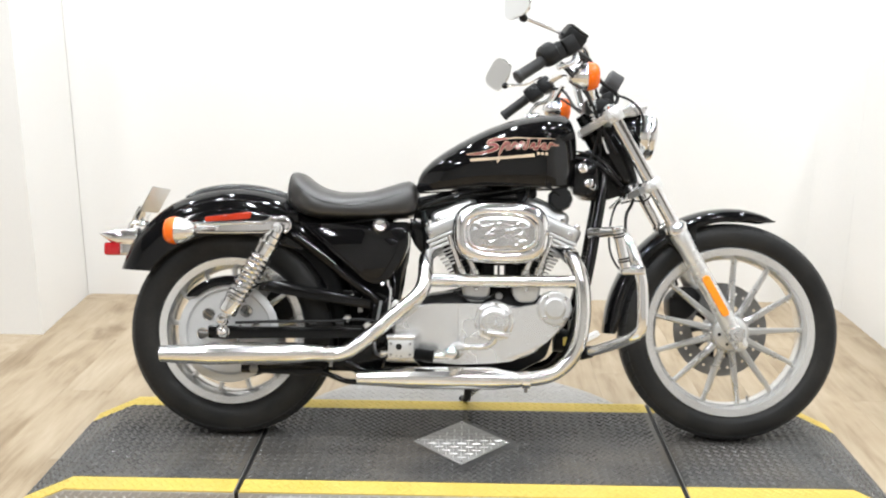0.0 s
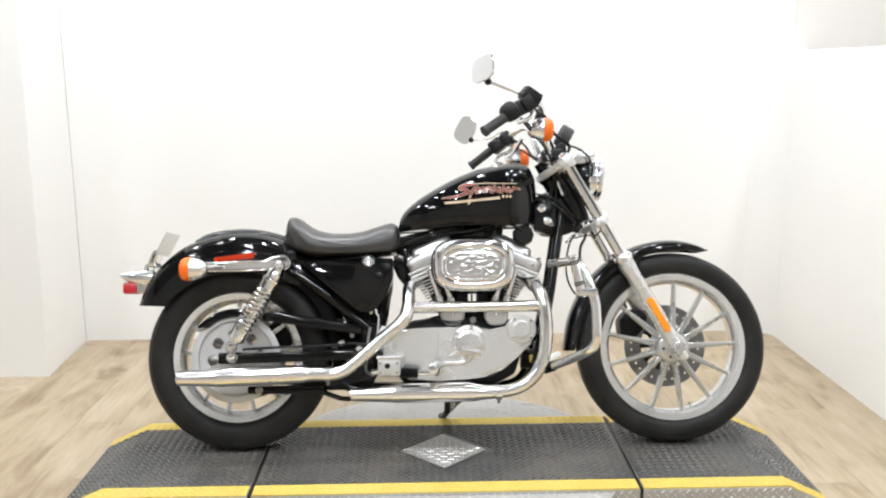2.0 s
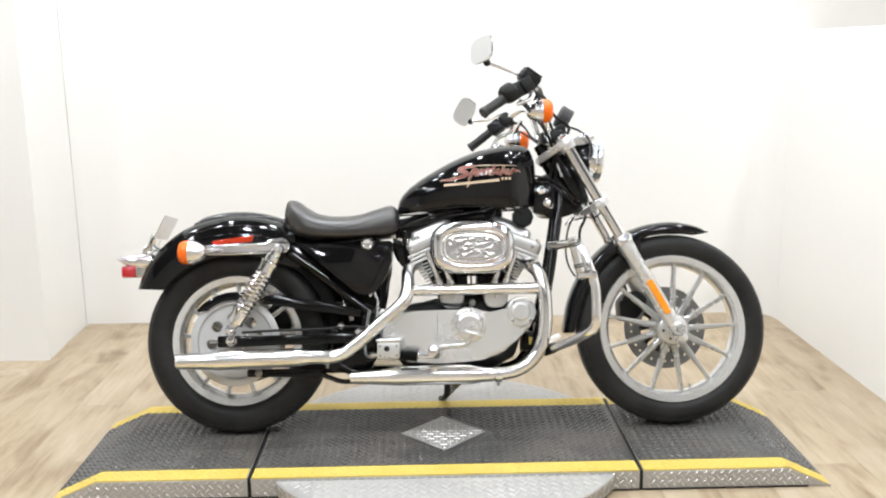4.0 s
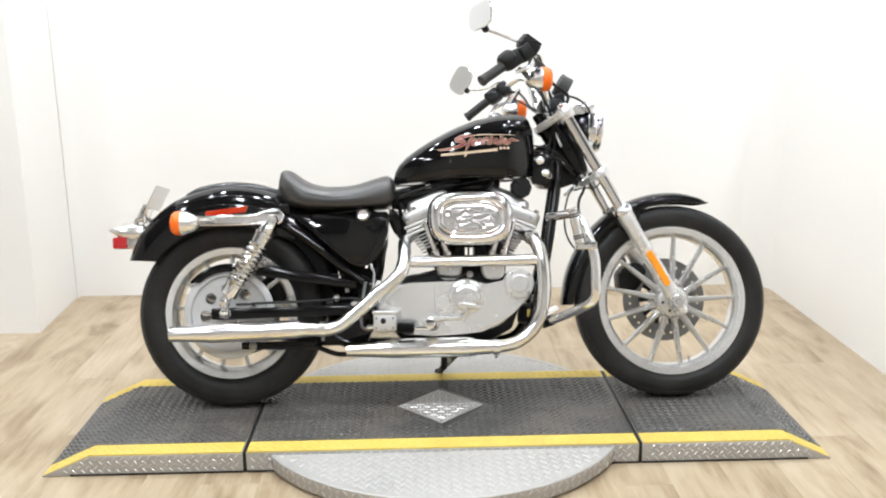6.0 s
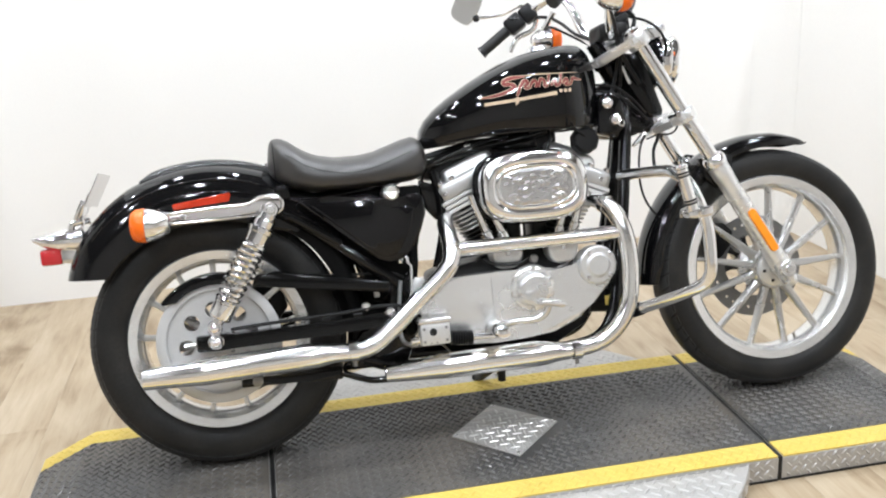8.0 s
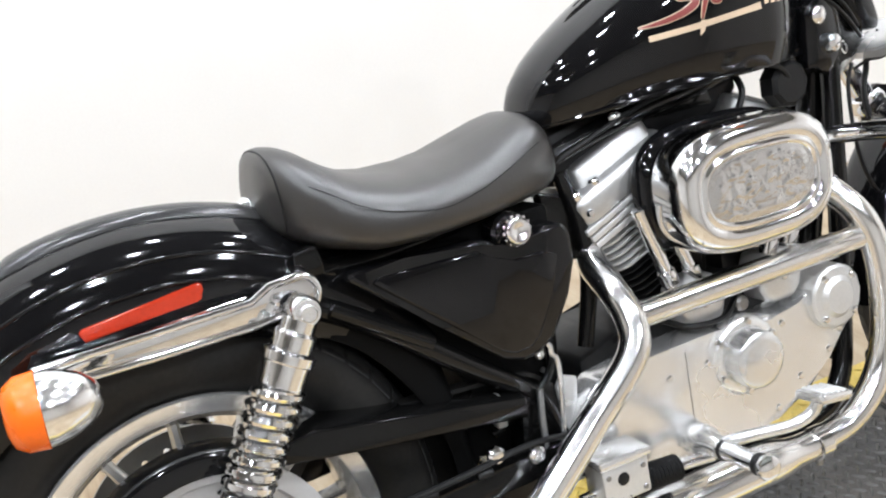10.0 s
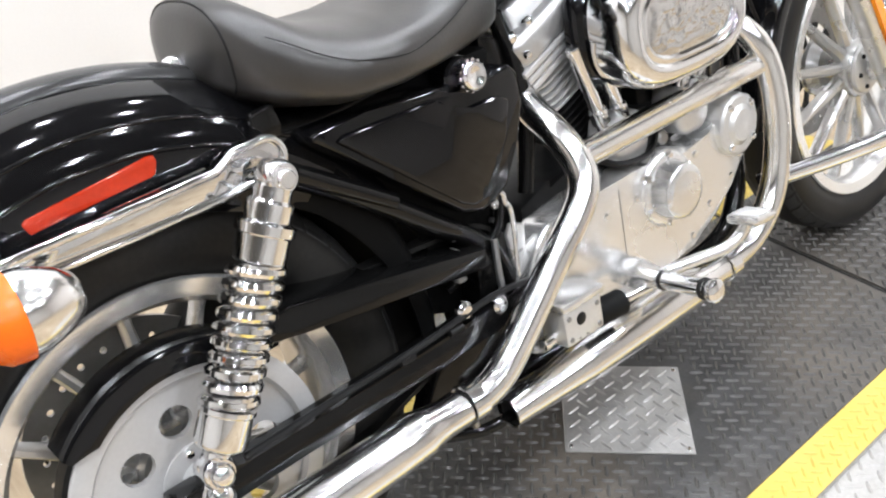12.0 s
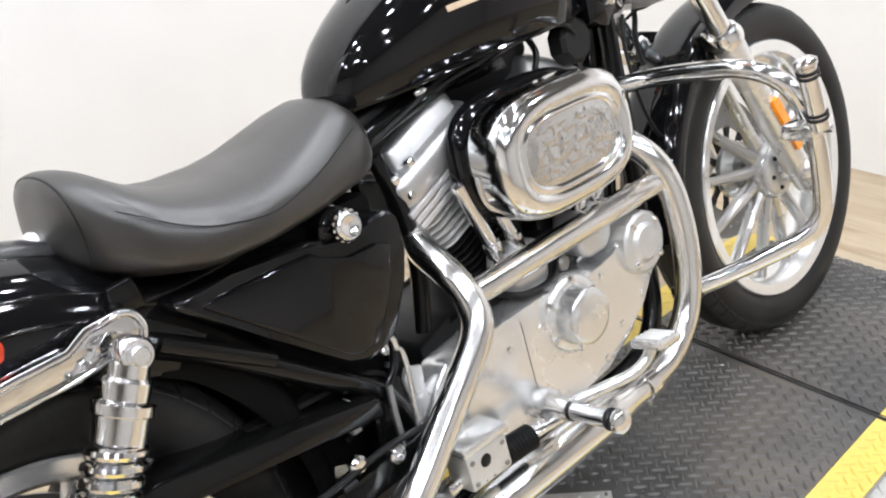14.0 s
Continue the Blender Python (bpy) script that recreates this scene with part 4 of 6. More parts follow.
rings = []
for x in [0.568, 0.571, 0.575, 0.581, 0.588, 0.6] + [0.615 + 0.02 * k for k in range(20)] + [1.003, 1.01, 1.016, 1.024, 1.032, 1.039, 1.045, 1.05, 1.055, 1.058, 1.06]:
    t, b, h = interp(T_TOP, x), interp(T_BOT, x), interp(T_HALF, x)
    vs = [0.0, 0.03, 0.1, 0.2, 0.34, 0.46, 0.56, 0.65, 0.73, 0.8, 0.86, 0.905, 0.94, 0.966, 0.984, 0.995, 1.0]
    side = [(h * tank_flank(v), b + (t - b) * v) for v in vs]
    ring = [Vector((x, -y, z)) for y, z in side] + [Vector((x, y, z)) for y, z in side[-2::-1]]
    rings.append(ring)
tank = part("fuel_tank", loft(rings), BLACK, bike, "glossy black peanut fuel tank with red and cream decal", 60)
seam = [(0.575, 0.756), (0.65, 0.762), (0.75, 0.7705), (0.9, 0.7725), (1.03, 0.7745), (1.045, 0.782)]
part("tank_seam", sweep([(x, -tank_side(x, z + 0.001) - 0.001, z) for x, z in seam], 0.0035, 8), BLACK, tank)
part("tank_seam", sweep([(x, tank_side(x, z + 0.001) + 0.001, z) for x, z in seam], 0.0035, 8), BLACK, tank)
part("filler_cap", lathe([(0, 0.022), (0.02, 0.021), (0.03, 0.016), (0.033, 0.008), (0.033, 0)], (0.93, 0.03, 0.985), (-0.1, 0.1, 1), 32), CHROME, tank)


def decal(outline, lift, m, name):
    """A flat outline in x and z laid on both tank flanks as a thin film."""
    for s in (-1, 1):
        bm = bmesh.new()
        n = len(outline) // 2
        top, low = outline[:n], outline[n:][::-1]
        rows = []
        for (xa, za), (xb, zb) in zip(top, low):
            rows.append([(xa + (xb - xa) * k / 3, za + (zb - za) * k / 3) for k in range(4)])
        vs = [[bm.verts.new((x, s * (tank_side(x, z) + lift), z)) for x, z in r] for r in rows]
        for a, b in zip(vs, vs[1:]):
            for k in range(3):
                bm.faces.new((a[k], a[k + 1], b[k + 1], b[k]))
        part(name, bm, m, tank, "", 80)


def ribbon(points, widths, steps=6):
    """The outline of a brush stroke through points with the given half widths."""
    pts = spline([(x, z, w) for (x, z), w in zip(points, widths)], steps)
    up, dn = [], []
    for i, q in enumerate(pts):
        d = (pts[min(i + 1, len(pts) - 1)] - pts[max(i - 1, 0)])
        n = Vector((-d[1], d[0])).normalized() if d.xy.length > 1e-9 else Vector((0, 1))
        up.append((q[0] + n.x * q[2], q[1] + n.y * q[2]))
        dn.append((q[0] - n.x * q[2], q[1] - n.y * q[2]))
    return up + dn[::-1]


STROKES = [([(0.722, 0.8635), (0.757, 0.866), (0.79, 0.873), (0.813, 0.884), (0.806, 0.893), (0.789, 0.894), (0.789, 0.903), (0.81, 0.909), (0.845, 0.911)], [0.0008, 0.003, 0.0042, 0.005, 0.0045, 0.004, 0.004, 0.0045, 0.0012]),
           ([(0.818, 0.86), (0.828, 0.883), (0.84, 0.899), (0.85, 0.893), (0.84, 0.882), (0.852, 0.88), (0.864, 0.897), (0.873, 0.89), (0.868, 0.88)], [0.0015, 0.0036, 0.0036, 0.0036, 0.003, 0.0022, 0.0036, 0.0036, 0.003]),
           ([(0.876, 0.88), (0.884, 0.899), (0.893, 0.896), (0.893, 0.883), (0.901, 0.884), (0.908, 0.911)], [0.003, 0.0036, 0.003, 0.0034, 0.0026, 0.003]),
           ([(0.91, 0.882), (0.922, 0.897), (0.924, 0.882), (0.934, 0.885), (0.941, 0.911)], [0.0028, 0.0034, 0.0034, 0.003, 0.003]),
           ([(0.942, 0.884), (0.952, 0.896), (0.957, 0.889), (0.95, 0.882), (0.964, 0.882), (0.973, 0.897), (0.985, 0.894), (1.0, 0.893)], [0.0028, 0.0034, 0.003, 0.0028, 0.002, 0.0034, 0.0026, 0.0006])]
for pts, ws in STROKES:
    decal(ribbon(pts, [w + 0.0013 for w in ws]), 0.0009, CREAM, "decal_outline")
    decal(ribbon(pts, ws), 0.0016, REDINK, "decal_stroke")
decal(ribbon([(0.733, 0.8465), (0.8, 0.8505), (0.87, 0.8565), (0.925, 0.8615)], [0.0042, 0.0042, 0.0042, 0.005]), 0.0009, CREAM, "decal_bar")
decal(ribbon([(0.812, 0.838), (0.817, 0.846), (0.82, 0.858)], [0.0008, 0.004, 0.004]), 0.0009, CREAM, "decal_bar")
decal(ribbon([(0.84, 0.911), (0.87, 0.9135), (0.93, 0.9125), (0.99, 0.912)], [0.001, 0.0016, 0.0012, 0.0005]), 0.0009, CREAM, "decal_bar")
for x in (0.936, 0.9485, 0.961):
    decal(ribbon([(x - 0.004, 0.866), (x + 0.004, 0.867)], [0.0042, 0.0042], 2), 0.0009, CREAM, "decal_bar")

# ---- frame and side cover ----
for s in (-1, 1):
    part("frame_rail", sweep([(1.15, s * 0.022, 0.85), (1.14, s * 0.035, 0.77), (1.126, s * 0.045, 0.68), (1.1, s * 0.062, 0.53), (1.06, s * 0.085, 0.36), (1.025, s * 0.1, 0.25), (0.96, s * 0.1, 0.2), (0.8, s * 0.1, 0.19), (0.6, s * 0.1, 0.192), (0.45, s * 0.1, 0.2), (0.36, s * 0.1, 0.23)], 0.0165, 14), FRAME_BLACK, bike, "black tubular frame rail")
    part("frame_rail", sweep([(0.165, s * 0.1, 0.635), (0.26, s * 0.11, 0.575), (0.38, s * 0.11, 0.48), (0.47, s * 0.1, 0.405), (0.5, s * 0.1, 0.34)], 0.0155, 14), FRAME_BLACK, bike, "black tubular frame rail")
    part("frame_rail", sweep([(0.19, s * 0.085, 0.655), (0.3, s * 0.08, 0.65), (0.45, s * 0.07, 0.668), (0.56, s * 0.055, 0.705), (0.68, s * 0.05, 0.735), (0.9, s * 0.045, 0.77), (1.09, s * 0.03, 0.83)], 0.015, 14), FRAME_BLACK, bike, "black tubular frame rail")
    part("frame_lug", sweep([(0.21, s * 0.118, 0.612), (0.33, s * 0.118, 0.53)], 0.012, 12, smooth=False), FRAME_BLACK, bike)
hs = STEER_POINT + AXIS * 0.93
part("frame_downtube", sweep([(1.15, 0, 0.82), (1.139, 0, 0.76), (1.126, 0, 0.68), (1.1, 0, 0.53), (1.062, 0, 0.36)], 0.024, 16), FRAME_BLACK, bike, "wide black front frame tube")
part("steering_head", lathe([(0.0, 0), (0.033, 0), (0.036, 0.006), (0.036, 0.03), (0.031, 0.036), (0.031, 0.145), (0.036, 0.15), (0.036, 0.175), (0.033, 0.18), (0, 0.18)], hs, AXIS, 28), FRAME_BLACK, bike, "black steering head")
part("head_gusset", prism([(1.045, 0.77), (1.045, 0.868), (1.1, 0.892), (1.148, 0.89), (1.228, 0.785), (1.222, 0.762), (1.188, 0.745), (1.14, 0.73), (1.08, 0.735)], -0.036, 0.036, 0.01), FRAME_BLACK, bike, "black pressed frame gusset")
# These three shaded pieces also fill the gaps that look black behind the frame.
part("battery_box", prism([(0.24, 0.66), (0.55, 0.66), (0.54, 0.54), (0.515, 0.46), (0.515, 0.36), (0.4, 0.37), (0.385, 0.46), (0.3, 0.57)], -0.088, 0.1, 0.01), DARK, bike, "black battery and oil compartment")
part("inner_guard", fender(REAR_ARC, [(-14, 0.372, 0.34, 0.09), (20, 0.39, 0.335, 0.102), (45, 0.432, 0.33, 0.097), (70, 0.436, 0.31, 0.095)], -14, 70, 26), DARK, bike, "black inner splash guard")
part("gap_plate", prism([(0.29, 0.31), (0.31, 0.44), (0.47, 0.43), (0.5, 0.29), (0.41, 0.29), (0.412, 0.325), (0.385, 0.335), (0.38, 0.305)], -0.066, -0.055, 0.002), DARK, bike, "black plate added to fill a dark gap")
part("pivot_plate", prism([(0.3, 0.205), (0.36, 0.305), (0.44, 0.31), (0.44, 0.41), (0.5, 0.42), (0.51, 0.3), (0.47, 0.205)], -0.108, -0.07, 0.006), FRAME_BLACK, bike, "black swing arm pivot plate")

C_OUT = [(0.232, 0.641), (0.24, 0.652), (0.31, 0.651), (0.41, 0.648), (0.435, 0.64), (0.447, 0.625), (0.468, 0.618), (0.492, 0.626), (0.505, 0.64), (0.537, 0.64), (0.549, 0.625), (0.55, 0.585), (0.533, 0.54), (0.5, 0.488), (0.476, 0.474), (0.45, 0.47), (0.418, 0.481), (0.33, 0.56)]
part("coil_cover", prism([(0.56, 0.675), (0.565, 0.735), (0.7, 0.765), (0.94, 0.775), (0.94, 0.74), (0.87, 0.705), (0.77, 0.7), (0.68, 0.705), (0.6, 0.665)], -0.04, 0.06, 0.008), SATIN, bike, "black coil and wiring cover under the tank")
part("coil_bracket", prism([(0.55, 0.672), (0.61, 0.65), (0.612, 0.585), (0.59, 0.56), (0.565, 0.59), (0.552, 0.62)], -0.066, -0.04, 0.006), FRAME_BLACK, bike, "black bracket behind the oil tank")
part("frame_downtube", sweep([(0.59, -0.06, 0.69), (0.604, -0.07, 0.61), (0.6, -0.075, 0.53), (0.575, -0.08, 0.44)], 0.0125, 12), FRAME_BLACK, bike, "black frame tube beside the oil tank")
side = part("side_cover", prism(C_OUT, -0.135, -0.06, 0.009, 3), BLACK, bike, "glossy black triangular oil tank cover")
part("cover_panel", prism([(0.262, 0.632), (0.272, 0.637), (0.41, 0.634), (0.43, 0.615), (0.46, 0.603), (0.5, 0.61), (0.522, 0.6), (0.508, 0.555), (0.478, 0.502), (0.462, 0.488), (0.436, 0.486), (0.415, 0.497)], -0.141, -0.132, 0.004, 2), BLACK, side, "raised glossy panel")
cap = part("oil_cap", lathe([(0, 0.032), (0.008, 0.032), (0.01, 0.0335), (0.015, 0.0335), (0.018, 0.031), (0.0195, 0.026), (0.0195, 0.014), (0.017, 0.008), (0.017, 0.0)], (0.466, -0.12, 0.643), (0, -1, 0.12), 36), CHROME, bike, "chrome fluted oil filler cap")
for k in range(14):
    a = 2 * math.pi * k / 14
    part("flute", rod((0.466 + 0.0188 * math.cos(a), -0.132, 0.645 + 0.0188 * math.sin(a)), (0.466 + 0.0188 * math.cos(a), -0.146, 0.647 + 0.0188 * math.sin(a)), 0.0026, 8), CHROME, cap)
part("cap_boss", rod((0.466, -0.09, 0.643), (0.466, -0.126, 0.643), 0.027, 24), BLACK, cap)

# ---- engine ----
CRANK = Vector((0.826, 0, 0.288))
# A silver casting coloured black, because what shows of it lies in shadow.
engine = part("crankcase", prism([(0.56, 0.25), (0.56, 0.42), (0.62, 0.44), (0.74, 0.45), (0.78, 0.48), (0.88, 0.48), (0.93, 0.45), (0.99, 0.42), (1.0, 0.34), (0.97, 0.25), (0.88, 0.2), (0.6, 0.2)], -0.08, 0.09, 0.012), SATIN, bike, "crankcase of a V-twin engine, blackened for shade, with silver covers")
part("primary_cover", prism([(0.46, 0.2), (0.43, 0.3), (0.5, 0.4), (0.7, 0.4), (0.9, 0.41), (1.0, 0.36), (1.0, 0.26), (0.9, 0.19)], 0.09, 0.17, 0.02, 3), POLISHED, engine, "polished primary cover")
gear = [(0.56, 0.275), (0.512, 0.29), (0.506, 0.34), (0.53, 0.385), (0.556, 0.408), (0.63, 0.414), (0.74, 0.4165), (0.8, 0.415), (0.862, 0.412), (0.9, 0.4), (0.925, 0.404), (0.936, 0.418), (0.95, 0.436), (0.985, 0.454), (1.02, 0.445), (1.039, 0.415), (1.036, 0.385), (1.016, 0.345), (0.972, 0.308), (0.935, 0.273), (0.9, 0.256), (0.86, 0.245), (0.79, 0.2375), (0.7, 0.2335), (0.6, 0.236)]
gcover = part("gear_cover", prism(gear, -0.136, -0.08, 0.009, 3), COVERM, engine, "silver gear case cover")
part("cover_joint", block(0.7015, 0.7028, -0.1368, -0.13, 0.262, 0.402, 0), STEEL, gcover)
CONE = (0.81, -0.13, 0.3635)
cone = part("cone_base", lathe([(0.0, 0.012), (0.046, 0.012), (0.054, 0.0115), (0.06, 0.007), (0.0625, 0.0), (0.0625, -0.01)], CONE, NEAR_SIDE, 48), COVERM, gcover)
part("timing_cap", lathe([(0, 0.044), (0.012, 0.044), (0.016, 0.0432), (0.03, 0.0432), (0.039, 0.042), (0.0425, 0.039), (0.0435, 0.034), (0.0435, 0.016), (0.0465, 0.012), (0.0465, 0.008)], CONE, NEAR_SIDE, 48), POLISHED, gcover, "round polished timing cap")
for k in range(6):
    a = 2 * math.pi * (k + 0.4) / 6
    part("cover_bolt", lathe(BOLT, (CONE[0] + 0.0535 * math.cos(a), -0.1405, CONE[2] + 0.0535 * math.sin(a)), NEAR_SIDE, 8), CHROME, gcover)
for x, z in ((0.67, 0.372), (0.692, 0.255), (0.7395, 0.374), (0.762, 0.4), (0.555, 0.39), (0.52, 0.35), (0.885, 0.392), (0.91, 0.298), (0.972, 0.323), (1.0, 0.35), (0.86, 0.262)):
    part("cover_bolt", lathe(BOLT, (x, -0.133, z), NEAR_SIDE, 8), CHROME, gcover)
TIM = (0.989, -0.1, 0.406)
pump = part("cam_end_cover", lathe([(0, 0.056), (0.026, 0.056), (0.03, 0.053), (0.034, 0.05), (0.046, 0.0495), (0.051, 0.046), (0.052, 0.04), (0.052, 0.0)], TIM, NEAR_SIDE, 14), CAST, engine, "faceted round silver end cover", 25)
for a in (radians(43), radians(125), radians(-45), radians(-135)):
    part("cover_bolt", lathe(BOLT, (TIM[0] + 0.041 * math.cos(a), -0.149, TIM[2] + 0.041 * math.sin(a)), NEAR_SIDE, 8), CHROME, pump)
for x in (0.755, 0.905):
    blk = part("tappet_block", prism([(x - 0.022, 0.42), (x - 0.038, 0.436), (x - 0.044, 0.46), (x - 0.03, 0.5), (x + 0.03, 0.5), (x + 0.044, 0.46), (x + 0.038, 0.436), (x + 0.022, 0.42)], -0.128, -0.07, 0.014, 3), CAST, engine)
    part("block_bolt", lathe(BOLT, (x, -0.128, 0.46), NEAR_SIDE, 8), CHROME, blk)
part("breather_bolt", lathe([(0, 0.012), (0.008, 0.0115), (0.012, 0.008), (0.012, 0)], (0.823, -0.12, 0.44), NEAR_SIDE, 12), STEEL, engine)
part("engine_hose", sweep([(0.69, -0.11, 0.45), (0.72, -0.135, 0.436), (0.78, -0.135, 0.432), (0.82, -0.12, 0.45)], 0.005, 8), SATIN, engine)
part("oil_filter", lathe([(0, 0.075), (0.03, 0.075), (0.036, 0.07), (0.036, 0.0), (0, 0)], (1.0, 0.0, 0.3), (1, 0, -0.1), 28), SATIN, engine)


def fin(sx, sy, d, t, m, bm):
    """A rounded plate across the cylinder's axis at the height d."""
    ring = []
    r = min(sx, sy) * 0.42
    for qx, qy, a0 in ((sx - r, sy - r, 0), (-sx + r, sy - r, 90), (-sx + r, -sy + r, 180), (sx - r, -sy + r, 270)):
        for k in range(5):
            a = radians(a0 + 90 * k / 4)
            ring.append((qx + r * math.cos(a), qy + r * math.sin(a)))
    return loft([[m @ Vector((x * f, y * f, d + h)) for x, y in ring] for f, h in ((0.97, -t), (1.0, -t * 0.5), (1.0, t * 0.5), (0.97, t))], bm)


def cylinder(s):
    u = Vector((s * math.sin(radians(22.5)), 0, math.cos(radians(22.5))))
    across = Vector((u.z, 0, -u.x))
    m = Matrix((( across.x, 0, u.x, CRANK.x), (0, 1, 0, 0), (across.z, 0, u.z, CRANK.z), (0, 0, 0, 1)))
    barrel = part("cylinder", lathe([(0, 0.17), (0.045, 0.17), (0.045, 0.36), (0, 0.36)], CRANK, u, 32), SATIN, engine, "finned engine cylinder")
    # The black core puts the shade between the silver fins into colour.
    head = part("cylinder_head", fin(0.05, 0.066, 0.325, 0.02, m, bmesh.new()), SATIN, engine, "silver finned cylinder head, its core blackened for shade")
    for k in range(12):
        low = k < 7
        part("fin", fin(0.046 + 0.0026 * k, 0.066 + 0.001 * k, 0.2 + 0.0118 * k, 0.0017 if low else 0.0028, m, bmesh.new()), SATIN if low else CAST, barrel if low else head)
    # rocker box on three stacked plates; p runs outward from the V
    def local(o):
        return [((m @ Vector((-s * -p, 0, d))).x, (m @ Vector((-s * -p, 0, d))).z) for p, d in o]
    out = 0.018 if s > 0 else 0.006
    for k in range(3):
        d = 0.346 + 0.013 * k
        w = 0.074 + 0.003 * k + out
        plate = local([(w, d - 0.005), (w, d + 0.005), (-0.1, d + 0.005), (-0.1, d - 0.005)])
        part("gasket_plate", prism(plate, -0.084 - 0.002 * k, 0.084 + 0.002 * k, 0.0022, 2), CAST, head)

    def tier(p0, p1, y, d, r=0.02):
        ring = []
        for cx, cy, a0 in ((p0 - r, y - r, 0), (p1 + r, y - r, 90), (p1 + r, -y + r, 180), (p0 - r, -y + r, 270)):
            for k in range(5):
                a = radians(a0 + 90 * k / 4)
                ring.append(m @ Vector((s * (cx + r * math.cos(a)), cy + r * math.sin(a), d)))
        return ring
    w = 0.08 + out
    box = part("rocker_box", loft([tier(w, -0.104, 0.087, 0.379, 0.03), tier(w + 0.001, -0.105, 0.088, 0.382, 0.03), tier(w + 0.001, -0.106, 0.088, 0.408, 0.03), tier(w - 0.001, -0.106, 0.0865, 0.4135, 0.03), tier(w - 0.005, -0.106, 0.083, 0.418, 0.028), tier(w - 0.011, -0.104, 0.077, 0.4205, 0.026), tier(w - 0.03, -0.1, 0.06, 0.4215, 0.02)]), ROCKER, engine, "satin silver rocker box with a rounded end", 32)
    cover = part("rocker_cover", loft([tier(0.056, -0.1, 0.067, 0.416, 0.02), tier(0.052, -0.1, 0.064, 0.424, 0.02), tier(0.048, -0.1, 0.061, 0.44, 0.02), tier(0.044, -0.098, 0.057, 0.447, 0.018), tier(0.036, -0.094, 0.049, 0.4515, 0.016), tier(0.02, -0.085, 0.035, 0.4525, 0.012)]), ROCKER, box, "", 32)
    part("cover_ridge", loft([tier(0.026, -0.088, 0.026, 0.45, 0.012), tier(0.023, -0.085, 0.023, 0.459, 0.011), tier(0.016, -0.078, 0.016, 0.4625, 0.008)]), ROCKER, box, "", 40)
    for p in (w - 0.02, 0.03):
        part("cover_lug", lathe([(0, 0.011), (0.006, 0.0105), (0.009, 0.007), (0.009, 0)], m @ Vector((s * p, -0.072, 0.419)), m.to_3x3() @ Vector((0, -0.1, 0.99)), 14), CHROME, box)
    for p, d in ((0.066, 0.395), (-0.04, 0.395)):
        q = m @ Vector((s * p, -0.087, d))
        part("rocker_bolt", lathe(BOLT, q, NEAR_SIDE, 8), CHROME, box)
    for k, (a, b) in enumerate((((-0.151, 0.62), (-0.11, 0.49)), ((-0.108, 0.6), (-0.068, 0.49)))):
        sgn = 1 if s < 0 else -1
        tube = part("pushrod_tube", rod((CRANK.x + sgn * a[0], -0.112, a[1]), (CRANK.x + sgn * b[0], -0.112, b[1]), 0.0105, 18), CHROME, engine, "chrome pushrod tube")
        q = Vector((CRANK.x + sgn * (b[0] * 0.75 + a[0] * 0.25), -0.112, b[1] * 0.75 + a[1] * 0.25))
        part("tube_collar", rod(q, q + Vector((sgn * 0.008, 0, -0.024)), 0.014, 18), CHROME, tube)


cylinder(-1)
cylinder(1)
part("intake_manifold", lathe([(0, -0.05), (0.026, -0.05), (0.026, 0.05), (0, 0.05)], (0.826, -0.02, 0.6), (1, 0, 0), 24), CAST, engine)
# Added black blocks stand for the dark space between the cylinders.
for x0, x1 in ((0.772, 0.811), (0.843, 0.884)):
    part("space_filler", block(x0, x1, -0.07, 0.03, 0.465, 0.6, 0.008), SATIN, engine, "black filler for the dark space between the cylinders")
part("vacuum_tube", sweep([(0.822, -0.05, 0.475), (0.824, -0.052, 0.51), (0.823, -0.05, 0.56)], 0.0035, 8), SATIN, engine)
part("carburettor", block(0.79, 0.86, -0.11, 0.0, 0.56, 0.66, 0.01), SATIN, engine, "black carburettor behind the air cleaner")

# air cleaner
AIR = Vector((0.828, 0.018, 0.6275))


def racetrack(a, b, y, n=64, p=0.62):
    return [AIR + Vector(((a) * math.copysign(abs(math.cos(t)) ** p, math.cos(t)), y, b * math.copysign(abs(math.sin(t)) ** (p + 0.1), math.sin(t)))) for t in (2 * math.pi * k / n for k in range(n))]


A0, B0 = 0.1405, 0.0915
air = part("air_cleaner", loft([racetrack(A0 - i, B0 - i, y) for i, y in ((0.03, -0.105), (0.0, -0.108), (-0.005, -0.112), (-0.006, -0.12), (-0.004, -0.129), (0.001, -0.134), (0.006, -0.138), (0.006, -0.165), (0.009, -0.17))]), BLACK, bike, "oval air cleaner with black body and chrome cover")
part("chrome_cover", loft([racetrack(A0 - i, B0 - i, y) for i, y in ((0.008, -0.148), (0.0015, -0.15), (0.0005, -0.154), (0.0, -0.19), (0.0015, -0.202), (0.006, -0.211), (0.013, -0.217), (0.02, -0.22), (0.026, -0.2205), (0.031, -0.219), (0.034, -0.216), (0.0365, -0.2165), (0.039, -0.2185), (0.0415, -0.2185), (0.044, -0.2165), (0.046, -0.213))]), CHROME, air, "domed chrome cover with a rolled bead")
bm = bmesh.new()
na, nr = 180, 52
rows = []
